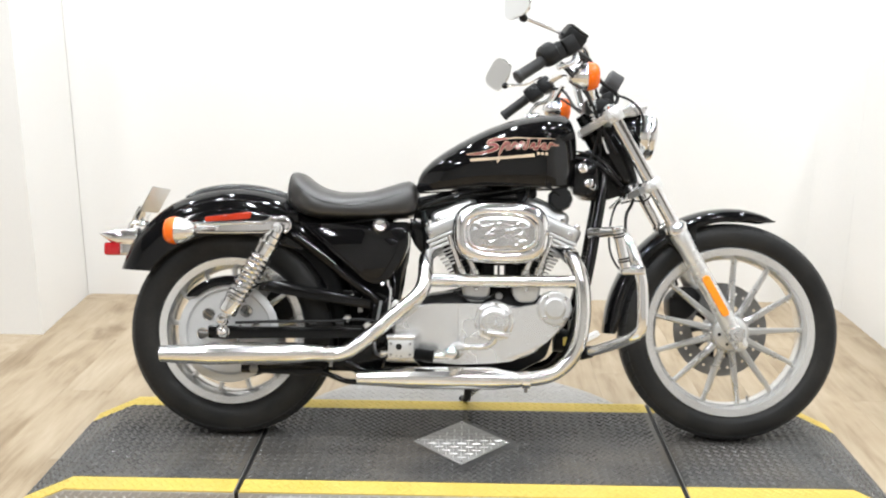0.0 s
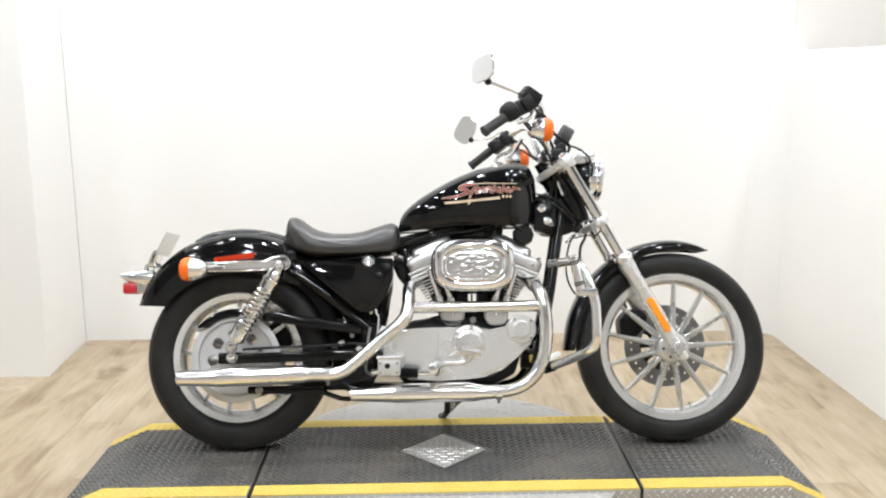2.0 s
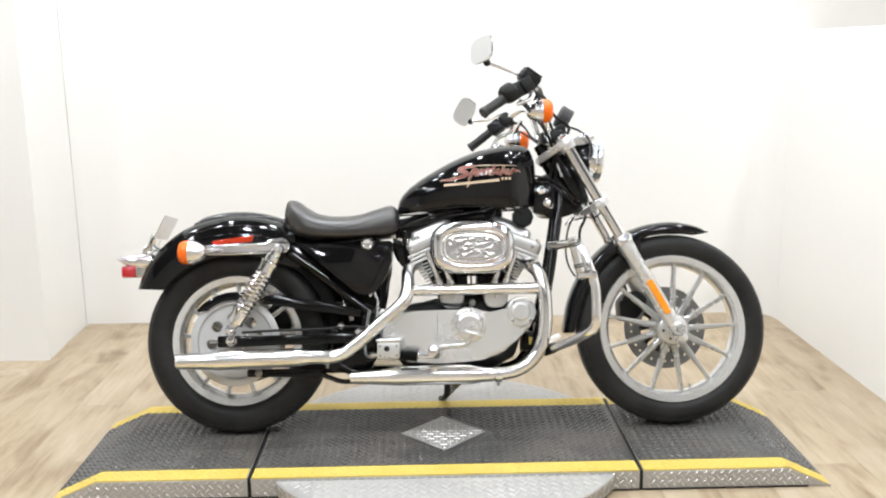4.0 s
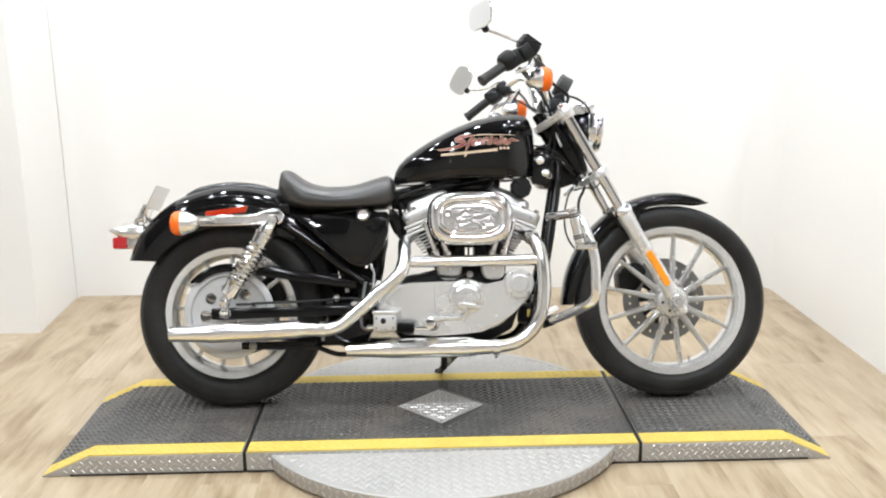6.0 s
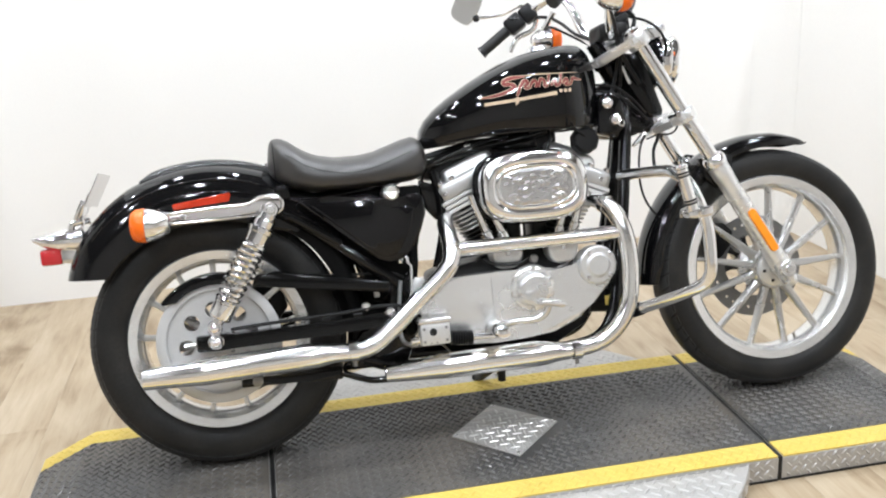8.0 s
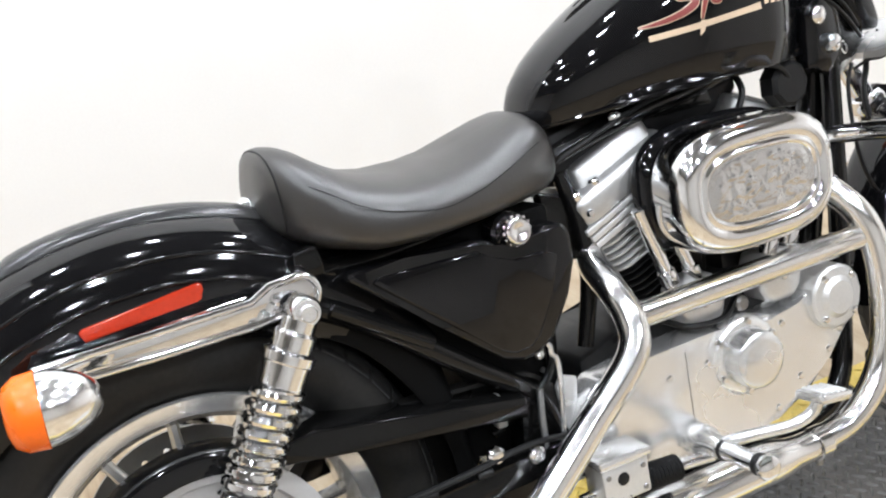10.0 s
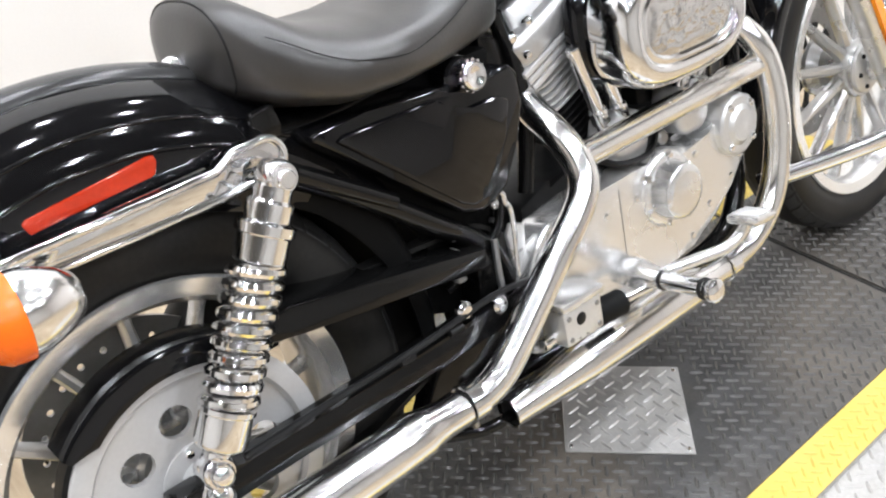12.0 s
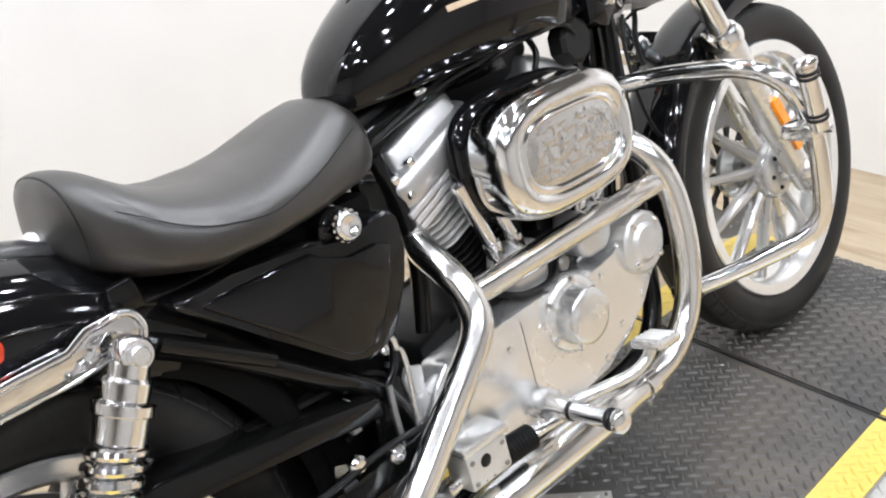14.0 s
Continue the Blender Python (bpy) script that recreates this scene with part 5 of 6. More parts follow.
for i in range(nr + 1):
    f = i / nr
    ring = []
    for q in racetrack((A0 - 0.045) * f + 1e-4, (B0 - 0.045) * f + 1e-4, 0, na):
        d = q - AIR
        e = min(1.0, (1 - f) * 5)
        h = noise.noise(Vector((d.x * 75, 3.1, d.z * 85))) + 0.5 * noise.noise(Vector((d.x * 180, 7.7, d.z * 190)))
        ring.append(bm.verts.new((q.x, -0.1965 - 0.0014 * e * h - 0.002 * e, q.z)))
    rows.append(ring)
for a, b in zip(rows, rows[1:]):
    for k in range(na):
        bm.faces.new((a[k], a[(k + 1) % na], b[(k + 1) % na], b[k]))
part("embossed_panel", bm, EMBOSS, air, "embossed chrome centre panel", 70)

# ---- exhaust ----
RY, LY = -0.186, -0.16
rear_pipe = part("exhaust_pipe", sweep([(0.65, -0.035, 0.59), (0.622, -0.055, 0.575), (0.605, -0.088, 0.553), (0.603, -0.13, 0.523), (0.603, -0.158, 0.492), (0.596, -0.174, 0.46), (0.57, -0.18, 0.428), (0.51, -0.182, 0.378), (0.45, -0.184, 0.326), (0.405, -0.185, 0.29), (0.372, RY, 0.272), (0.335, RY, 0.265), (0.285, RY, 0.266)], 0.0222, 24, 10), PIPE, bike, "chrome rear exhaust pipe")
front_pipe = part("exhaust_pipe", sweep([(1.0, -0.05, 0.585), (1.03, -0.09, 0.57), (1.049, -0.125, 0.543), (1.062, -0.146, 0.507), (1.07, -0.156, 0.462), (1.072, -0.161, 0.41), (1.069, -0.163, 0.36), (1.06, -0.163, 0.31), (1.04, -0.163, 0.265), (1.012, -0.162, 0.233), (0.975, -0.161, 0.21), (0.93, LY, 0.199), (0.87, LY, 0.195)], 0.0222, 24, 10), PIPE, bike, "chrome front exhaust pipe")
part("crossover_pipe", rod((0.622, -0.15, 0.485), (1.05, -0.142, 0.485), 0.0195, 28, 0.003), PIPE, bike, "straight chrome crossover pipe")


def muffler(line, label):
    m = part("muffler", sweep(line, 0.03, 40, 6, caps=False, smooth=False), PIPE, bike, label)
    (x, y, z, r), (x2, y2, z2, r2) = line[0], line[1]
    d = (Vector((x2, y2, z2)) - Vector((x, y, z))).normalized()
    p = Vector((x, y, z))
    part("tip_ring", lathe([(r + 0.0006, 0.0), (r, -0.0015), (r - 0.002, 0.0), (r - 0.0022, 0.06), (r, 0.06)], p, d, 40), CHROME, m)
    part("baffle", lathe([(0, 0.05), (r - 0.0024, 0.05), (r - 0.0024, 0.004)], p, d, 32), BAFFLE, m)
    (x, y, z, r) = line[-1]
    c = part("clamp", lathe([(r, -0.012), (r + 0.0022, -0.011), (r + 0.0022, 0.011), (r, 0.012)], (x + 0.02, y, z), (1, 0, 0), 36), CHROME, m)
    part("clamp_bolt", rod((x + 0.02, y, z - r + 0.001), (x + 0.02, y, z - r - 0.014), 0.0055, 10), STEEL, m)
    return m


upper = [(-0.172, RY, 0.2595, 0.0245), (-0.12, RY, 0.26, 0.027), (-0.05, RY, 0.2605, 0.0312), (-0.04, RY, 0.2608, 0.0328), (-0.03, RY, 0.261, 0.0332), (0.1, RY, 0.2645, 0.0328), (0.2, RY, 0.2665, 0.0322), (0.243, RY, 0.2675, 0.0312), (0.262, RY, 0.2675, 0.0272), (0.28, RY, 0.2672, 0.0245), (0.31, RY, 0.2668, 0.0242)]
muffler(upper, "long tapered chrome upper muffler")
lower = [(0.406, LY, 0.194, 0.0215), (0.47, LY, 0.195, 0.0255), (0.538, LY, 0.196, 0.0302), (0.548, LY, 0.1965, 0.0318), (0.56, LY, 0.1965, 0.0325), (0.7, LY, 0.197, 0.0333), (0.8, LY, 0.197, 0.033), (0.822, LY, 0.196, 0.031), (0.845, LY, 0.1955, 0.0265), (0.865, LY, 0.195, 0.0242), (0.885, LY, 0.195, 0.024)]
muffler(lower, "chrome lower muffler with tapered tip")
part("pipe_clamp", lathe([(0.0222, 0), (0.0262, 0.001), (0.0262, 0.016), (0.0222, 0.017)], (1.033, -0.095, 0.567), (0.45, -0.72, -0.5), 32), CHROME, front_pipe)
for k in range(4):
    part("shield_rivet", lathe([(0, 0.002), (0.003, 0.0016), (0.0045, 0)], (0.59 - 0.012 * k, -0.191, 0.462 - 0.013 * k), (0.1, -1, 0.3), 8), POLISHED, rear_pipe)

# ---- rear brake master cylinder, peg and pedal ----
mc = part("brake_master_cylinder", block(0.498, 0.573, -0.198, -0.15, 0.258, 0.312, 0.005), CAST, bike, "silver rear brake master cylinder")
part("reservoir_lid", block(0.494, 0.577, -0.203, -0.146, 0.312, 0.325, 0.004), POLISHED, mc)
part("sight_hole", lathe([(0, 0.0015), (0.0075, 0.0015), (0.0095, 0.0), (0.0095, -0.004)], (0.53, -0.198, 0.291), NEAR_SIDE, 20), SATIN, mc)
for x, z in ((0.507, 0.268), (0.563, 0.268), (0.507, 0.3), (0.563, 0.3)):
    part("lid_rib", rod((x, -0.197, z), (x, -0.2, z), 0.004, 8), STEEL, mc)
prof = [(0, 0)]
for k in range(9):
    prof += [(0.0195, 0.003 + 0.0066 * k), (0.0155, 0.0063 + 0.0066 * k)]
part("bellows", lathe(prof + [(0, 0.062)], (0.573, -0.178, 0.268), (1, 0, -0.08), 24), SATIN, mc, "black rubber bellows")
part("brake_hose", sweep([(0.5, -0.175, 0.27), (0.475, -0.17, 0.262), (0.455, -0.15, 0.28), (0.46, -0.13, 0.36), (0.47, -0.12, 0.42)], 0.005, 8), STEEL, mc)
part("banjo_bolt", rod((0.498, -0.175, 0.272), (0.474, -0.175, 0.27), 0.009, 10), CHROME, mc)
part("push_rod", rod((0.63, -0.178, 0.264), (0.69, -0.185, 0.262), 0.008, 12), CHROME, mc)
peg_mount = part("peg_bracket", lathe([(0, 0.0), (0.02, 0.0), (0.023, 0.004), (0.023, 0.03), (0.019, 0.036), (0.016, 0.06), (0.012, 0.066), (0, 0.066)], (0.694, -0.14, 0.276), NEAR_SIDE, 28), POLISHED, bike, "polished foot peg mount")
part("mount_arm", prism([(0.668, 0.262), (0.672, 0.288), (0.7, 0.294), (0.712, 0.276), (0.7, 0.258)], -0.158, -0.136, 0.006, 2), POLISHED, peg_mount)
peg = part("foot_peg", rod((0.692, -0.2, 0.277), (0.684, -0.298, 0.286), 0.0135, 24), CHROME, bike, "chrome rider foot peg with rubber rings")
part("peg_end", lathe([(0, 0.012), (0.012, 0.0115), (0.0165, 0.008), (0.0175, 0.003), (0.0165, 0.0), (0, 0)], (0.684, -0.298, 0.286), (-0.08, -1, 0.09), 24), CHROME, peg)
for f in (0.08, 0.84, 0.93):
    q = Vector((0.692, -0.2, 0.277)).lerp(Vector((0.684, -0.298, 0.286)), f)
    part("rubber_ring", rod(q, q + Vector((-0.0004, -0.006, 0.0006)), 0.0158, 20), SATIN, peg)
pedal = part("brake_pedal", sweep([(0.69, -0.19, 0.268), (0.7, -0.215, 0.29, 0.0095), (0.735, -0.24, 0.298, 0.009), (0.775, -0.256, 0.3, 0.0085), (0.8, -0.266, 0.312, 0.0085), (0.81, -0.272, 0.33, 0.008)], 0.011, 14), POLISHED, bike, "polished brake pedal lever")
part("pedal_pad", block(-0.032, 0.032, -0.024, 0.024, -0.007, 0.007, 0.005, 2, pose(0.812, -0.28, 0.34, 0, 12, 8)), POLISHED, pedal)
for k in range(4):
    part("pad_rib", block(-0.022 + 0.0125 * k, -0.016 + 0.0125 * k, -0.02, 0.02, 0.006, 0.0092, 0.001, 1, pose(0.812, -0.28, 0.34, 0, 12, 8)), CAST, pedal)
part("shift_linkage", sweep([(0.474, -0.128, 0.471), (0.484, -0.128, 0.484), (0.491, -0.13, 0.478), (0.492, -0.13, 0.466), (0.499, -0.13, 0.454), (0.497, -0.132, 0.42), (0.494, -0.132, 0.39), (0.487, -0.132, 0.343)], 0.0038, 8), POLISHED, bike, "thin bent metal linkage rod")
part("linkage_ball", lathe([(0, 0.008), (0.006, 0.005), (0.008, 0), (0.006, -0.005), (0, -0.008)], (0.474, -0.128, 0.471), (0, 0, 1), 12), CHROME, bike)
part("support_plate", prism([(0.505, 0.33), (0.5, 0.41), (0.51, 0.425), (0.535, 0.415), (0.525, 0.34)], -0.112, -0.104, 0.003), CAST, bike)
for x, z in ((0.373, 0.368), (0.432, 0.348)):
    part("arm_pivot_bolt", lathe([(0, 0.012), (0.008, 0.011), (0.0125, 0.006), (0.0125, 0)], (x, -0.15, z), NEAR_SIDE, 14), CHROME, bike)
for k, (dy, dz) in enumerate(((0.0, 0.0), (0.014, 0.016), (-0.012, 0.03))):
    part("oil_hose", sweep([(0.41 + 0.02 * k, -0.075 - dy, 0.36 + dz), (0.455, -0.09 - dy, 0.385 + dz), (0.492, -0.09 - dy, 0.41 + dz), (0.508, -0.086 - dy, 0.45 + dz), (0.5, -0.08, 0.495 + dz)], 0.0062, 10), FRAME_BLACK, bike, "black rubber oil hose")
for x, z in ((0.455, 0.385), (0.497, 0.42)):
    part("hose_clip", lathe([(0.0066, -0.004), (0.0085, -0.003), (0.0085, 0.003), (0.0066, 0.004)], (x, -0.095, z + 0.01), (0.7, 0, 0.7), 16), STEEL, bike)
part("linkage_clip", prism([(0.4, 0.385), (0.4, 0.43), (0.412, 0.43), (0.414, 0.385)], -0.12, -0.1, 0.002), PLATE, bike)

# side stand
part("side_stand", sweep([(0.78, 0.09, 0.15, 0.014), (0.765, 0.13, 0.13, 0.013), (0.735, 0.2, 0.09, 0.012), (0.722, 0.262, 0.0665, 0.011), (0.712, 0.275, 0.0705, 0.009)], 0.012, 14), SATIN, bike, "black side stand swung out")
part("stand_spring", coil((0.76, 0.06, 0.135), (0.735, 0.05, 0.105), 0.007, 0.002, 5), CHROME, bike)
part("drain_plug", rod((0.735, -0.02, 0.17), (0.732, -0.02, 0.108), 0.011, 14), SATIN, bike)

# engine guard with highway peg
gb = part("engine_guard", sweep([(1.105, -0.05, 0.632), (1.14, -0.11, 0.634), (1.158, -0.2, 0.634), (1.165, -0.262, 0.629), (1.175, -0.312, 0.605), (1.19, -0.334, 0.56), (1.21, -0.337, 0.49), (1.214, -0.332, 0.4), (1.211, -0.322, 0.362), (1.195, -0.3, 0.338), (1.16, -0.25, 0.315), (1.11, -0.18, 0.288), (1.07, -0.125, 0.27)], 0.0155, 20, 8), CHROME, bike, "chrome engine guard bar")
part("guard_stay", sweep([(1.07, 0.1, 0.268), (1.12, 0.15, 0.285), (1.16, 0.19, 0.3)], 0.0145, 16, 8), CHROME, bike, "chrome engine guard stay")
part("guard_clamp", rod((1.07, -0.12, 0.268), (1.095, -0.16, 0.281), 0.0185, 18), FRAME_BLACK, gb)
hp = part("highway_peg", rod((1.158, -0.375, 0.532), (1.134, -0.38, 0.636), 0.0145, 22), CHROME, bike, "chrome highway peg folded against the guard")
a, b = Vector((1.158, -0.375, 0.532)), Vector((1.134, -0.38, 0.636))
for f in (0.16, 0.23, 0.8, 0.87):
    q = a.lerp(b, f)
    part("rubber_ring", rod(q, q + (b - a) * 0.045, 0.0168, 20), SATIN, hp)
part("peg_cap", lathe([(0, 0.01), (0.012, 0.009), (0.017, 0.005), (0.017, 0)], b, b - a, 20), CHROME, hp)
part("peg_clamp", block(1.15, 1.214, -0.37, -0.312, 0.514, 0.54, 0.006, 2), CHROME, hp)
part("clamp_bolt", rod((1.18, -0.366, 0.525), (1.18, -0.384, 0.525), 0.007, 8), CHROME, hp)

# ---- front end ----
FORK = Vector((1.528, 0, 0.332))


def fork_at(z, y, ahead=0.0):
    """A point on a fork leg at the height z."""
    k = (z - FORK.z) / AXIS.z
    return Vector((FORK.x + AXIS.x * k + ahead, y, z))


def leg(y):
    s = -1 if y < 0 else 1
    low = fork_at(0.30, y)
    slider = front(part("fork_slider", lathe([(0, -0.012), (0.016, -0.012), (0.021, -0.006), (0.024, 0.006), (0.0258, 0.03), (0.026, 0.06), (0.0258, 0.34), (0.028, 0.348), (0.028, 0.378), (0.027, 0.386), (0.0235, 0.392), (0, 0.392)], low, AXIS, 36), FORKM, bike, "polished fork slider"))
    part("fork_tube", rod(fork_at(0.62, y), fork_at(1.0, y), 0.0198, 28), CHROME, slider, "chrome fork tube")
    part("dust_cap", lathe([(0.0, 0.385), (0.0325, 0.385), (0.0335, 0.39), (0.0335, 0.4), (0.028, 0.412), (0.021, 0.414)], low, AXIS, 30), CHROME, slider)
    part("axle_boss", lathe([(0, s * 0.03), (0.02, s * 0.03), (0.024, s * 0.025), (0.024, -s * 0.03), (0, -s * 0.03)], (FRONT.x, y, FRONT.z), (0, 1, 0), 24), POLISHED, slider)
    part("axle_end", lathe([(0, s * 0.038), (0.009, s * 0.038), (0.012, s * 0.034), (0.012, s * 0.02)], (FRONT.x, y, FRONT.z), (0, 1, 0), 8), CHROME, slider)
    part("drain_screw", lathe(BOLT, (FRONT.x - 0.004, y + s * 0.022, FRONT.z - 0.038), (0, s, 0), 8), CHROME, slider)
    part("fork_top_cap", lathe([(0, 0.016), (0.012, 0.016), (0.02, 0.01), (0.0225, 0.0), (0, 0)], fork_at(1.0, y), AXIS, 20), CHROME, slider)
    p, q = fork_at(0.505, y), fork_at(0.39, y)
    n = Vector((0, s, 0))
    along = (q - p).normalized()
    fwd = Vector((along.z, 0, -along.x))
    ring = []
    for f, w in ((0.0, 0.6), (0.05, 1.0), (0.95, 1.0), (1.0, 0.6)):
        c = p.lerp(q, f)
        ring.append([c + n * 0.0245 + fwd * 0.0125 * w, c + n * 0.031 + fwd * 0.0105 * w, c + n * 0.031 - fwd * 0.0105 * w, c + n * 0.0245 - fwd * 0.0125 * w])
    part("fork_reflector", loft(ring), AMBER, slider, "long amber fork reflector")
    for z in (0.655, 0.61):
        part("fender_bolt", lathe(BOLT, fork_at(z, y - s * 0.028, -0.012), (-0.8, -s * 0.2, -0.4), 8), CHROME, slider)
    return slider


leg(-0.116)
leg(0.085)


def clamp_plate(z, back, fwd, half_t, m, label):
    c = fork_at(z, -0.0155, -0.002)
    u = Vector((AXIS.z, 0, -AXIS.x))
    o = [(-back, 0.045), (-back * 0.7, 0.075), (-0.025, 0.126), (0.0, 0.13), (0.02, 0.124), (fwd, 0.09), (fwd, -0.09), (0.02, -0.124), (0.0, -0.13), (-0.025, -0.126), (-back * 0.7, -0.075), (-back, -0.045)]
    bm = loft([[c + u * a + Vector((0, y, 0)) + AXIS * h for a, y in o] for h in (-half_t, half_t)])
    bmesh.ops.bevel(bm, geom=bm.edges[:], offset=0.004, segments=2, affect="EDGES")
    return front(part("fork_clamp", bm, m, bike, label))


low_clamp = clamp_plate(0.775, 0.064, 0.022, 0.01, FORKM, "satin silver lower fork clamp")
for y in (-0.116, 0.085):
    part("fork_collar", lathe([(0.0205, 0.016), (0.028, 0.015), (0.0295, 0.012), (0.0295, -0.012), (0.028, -0.015), (0.0205, -0.016)], fork_at(0.775, y), AXIS, 28), FORKM, low_clamp)
    part("pinch_bolt", rod(fork_at(0.775, y - 0.03, -0.03), fork_at(0.775, y + 0.03, -0.03), 0.007, 10), CHROME, low_clamp)
top_clamp = clamp_plate(0.985, 0.096, 0.026, 0.012, FORKM, "satin silver upper fork clamp")
for y in (-0.116, 0.085):
    part("pinch_boss", lathe([(0, 0.02), (0.027, 0.02), (0.03, 0.015), (0.03, -0.02), (0.027, -0.024), (0, -0.024)], fork_at(0.985, y), AXIS, 28), FORKM, top_clamp)
front(part("stem_cover", prism([(1.122, 0.925), (1.15, 0.962), (1.2, 0.952), (1.214, 0.9), (1.248, 0.8), (1.243, 0.782), (1.205, 0.785)], -0.05, 0.05, 0.008), FRAME_BLACK, bike, "black cover round the steering stem"))
front(part("stem_lock", rod((1.135, -0.056, 0.925), (1.153, -0.056, 0.876), 0.006, 12), POLISHED, bike, "small polished steering stop"))
front(part("steering_stem", rod(STEER_POINT + AXIS * 0.86, STEER_POINT + AXIS * 1.15, 0.022, 20), FRAME_BLACK, bike))

# front fender and brake
bm = fender(FRONT_ARC, [(68, 0.368, 0.366, 0.03), (72, 0.376, 0.352, 0.05), (85, 0.381, 0.342, 0.062), (110, 0.38, 0.335, 0.064), (150, 0.378, 0.335, 0.064), (172, 0.38, 0.338, 0.064), (181, 0.384, 0.35, 0.056)], 68, 181, 46, 0.0025)
ff = front(part("front_fender", bm, BLACK, bike, "glossy black front fender"))
for s in (-1, 1):
    part("fender_stay", prism([(1.335, 0.6), (1.32, 0.655), (1.36, 0.675), (1.42, 0.66), (1.415, 0.61), (1.37, 0.57)], s * 0.066, s * 0.088, 0.004), FRAME_BLACK, ff)
bm = holed_disc(FRONT, 0.062, 0.088, 0.147, 30, 0.0042, 0.122, 0.005, 0.1)
rotor = front(part("brake_disc", bm, DISCM, bike, "drilled front brake disc"))
for k in range(10):
    a = 2 * math.pi * k / 10
    part("disc_arm", loft([[FRONT + Vector((math.cos(a + w) * r, y, math.sin(a + w) * r)) for w, y in ((-e, 0.062), (e, 0.062), (e, 0.068), (-e, 0.068))] for r, e in ((0.045, 0.16), (0.07, 0.08), (0.092, 0.11))]), SATIN, rotor)
cal = front(part("brake_caliper", prism([(1.365, 0.375), (1.362, 0.43), (1.39, 0.462), (1.44, 0.47), (1.468, 0.44), (1.455, 0.4), (1.43, 0.372), (1.395, 0.352)], 0.03, 0.115, 0.01, 2), SATIN, bike, "black front brake caliper"))
part("caliper_pin", rod((1.372, 0.02, 0.44), (1.372, -0.0, 0.44), 0.006, 10), SATIN, cal)
front(part("brake_line", sweep([(1.4, 0.075, 0.47), (1.37, 0.085, 0.56), (1.32, 0.085, 0.68), (1.26, 0.06, 0.78), (1.2, 0.05, 0.9), (1.14, -0.02, 1.02), (1.07, -0.16, 1.12), (1.03, -0.26, 1.15)], 0.005, 8), SATIN, bike, "black brake hose"))

# headlamp
HC, HD = Vector((1.262, 0, 0.938)), Vector((1, 0, -0.1)).normalized()
lamp = front(part("headlamp", lathe([(0, -0.075), (0.02, -0.073), (0.042, -0.062), (0.06, -0.04), (0.069, -0.012), (0.071, 0.004), (0, 0.004)], HC, HD, 44), BLACK, bike, "round headlamp in a black shell with chrome rim"))
part("rim", lathe([(0.0715, -0.014), (0.0755, -0.01), (0.0765, 0.004), (0.0755, 0.012), (0.0735, 0.016), (0.0765, 0.02), (0.076, 0.03), (0.073, 0.036), (0.067, 0.037), (0.065, 0.03), (0.066, 0.0)], HC, HD, 44, closed=True), CHROME, lamp)
part("reflector", lathe([(0, -0.02), (0.03, -0.012), (0.055, 0.01), (0.065, 0.028)], HC, HD, 36), POLISHED, lamp)
part("lens", lathe([(0, 0.05), (0.03, 0.047), (0.055, 0.04), (0.066, 0.033), (0.066, 0.03), (0.055, 0.036), (0.03, 0.043), (0, 0.046)], HC, HD, 36), GLASS, lamp, "clear fluted glass lens")
part("visor_mount", prism([(1.188, 0.998), (1.205, 1.018), (1.222, 1.034), (1.266, 1.036), (1.277, 1.018), (1.262, 1.0), (1.236, 0.992), (1.2, 0.985)], -0.05, 0.05, 0.006), POLISHED, lamp, "polished lamp bracket")
front(part("lamp_wire", sweep([(1.178, -0.03, 1.06), (1.215, -0.06, 1.04), (1.245, -0.075, 1.008), (1.256, -0.078, 0.972), (1.252, -0.076, 0.94)], 0.004, 8), SATIN, bike))

# instrument
SC, SD = Vector((1.151, 0, 1.107)), Vector((0.87, 0, -0.49))
sp = front(part("speedometer", lathe([(0, 0.0), (0.036, 0.0), (0.0395, 0.002), (0.041, 0.006), (0.041, 0.012), (0.0398, 0.014), (0.0395, 0.042), (0.037, 0.047), (0, 0.048)], SC, SD, 36), GREYM, bike, "dark grey speedometer housing"))
part("dial_glass", lathe([(0, -0.002), (0.032, -0.0015), (0.035, 0.002)], SC, SD, 32), SATIN, sp)
front(part("gauge_bracket", prism([(1.12, 0.995), (1.135, 1.06), (1.17, 1.075), (1.175, 1.02), (1.16, 0.99)], -0.045, 0.045, 0.006), SATIN, bike, "black gauge bracket"))
front(part("bar_clamp_cover", block(1.082, 1.165, -0.06, 0.045, 0.996, 1.045, 0.014, 3), SATIN, bike, "black handlebar clamp cover"))


# handlebar
def bar_half(s):
    return [(1.118, 0, 1.012), (1.108, s * 0.06, 1.012), (1.097, s * 0.093, 1.03), (1.088, s * 0.118, 1.075), (1.079, s * 0.142, 1.12), (1.069, s * 0.172, 1.155), (1.05, s * 0.215, 1.172), (1.018, s * 0.27, 1.163), (0.982, s * 0.305, 1.138), (0.935, s * 0.331, 1.105), (0.86, s * 0.356, 1.053)]


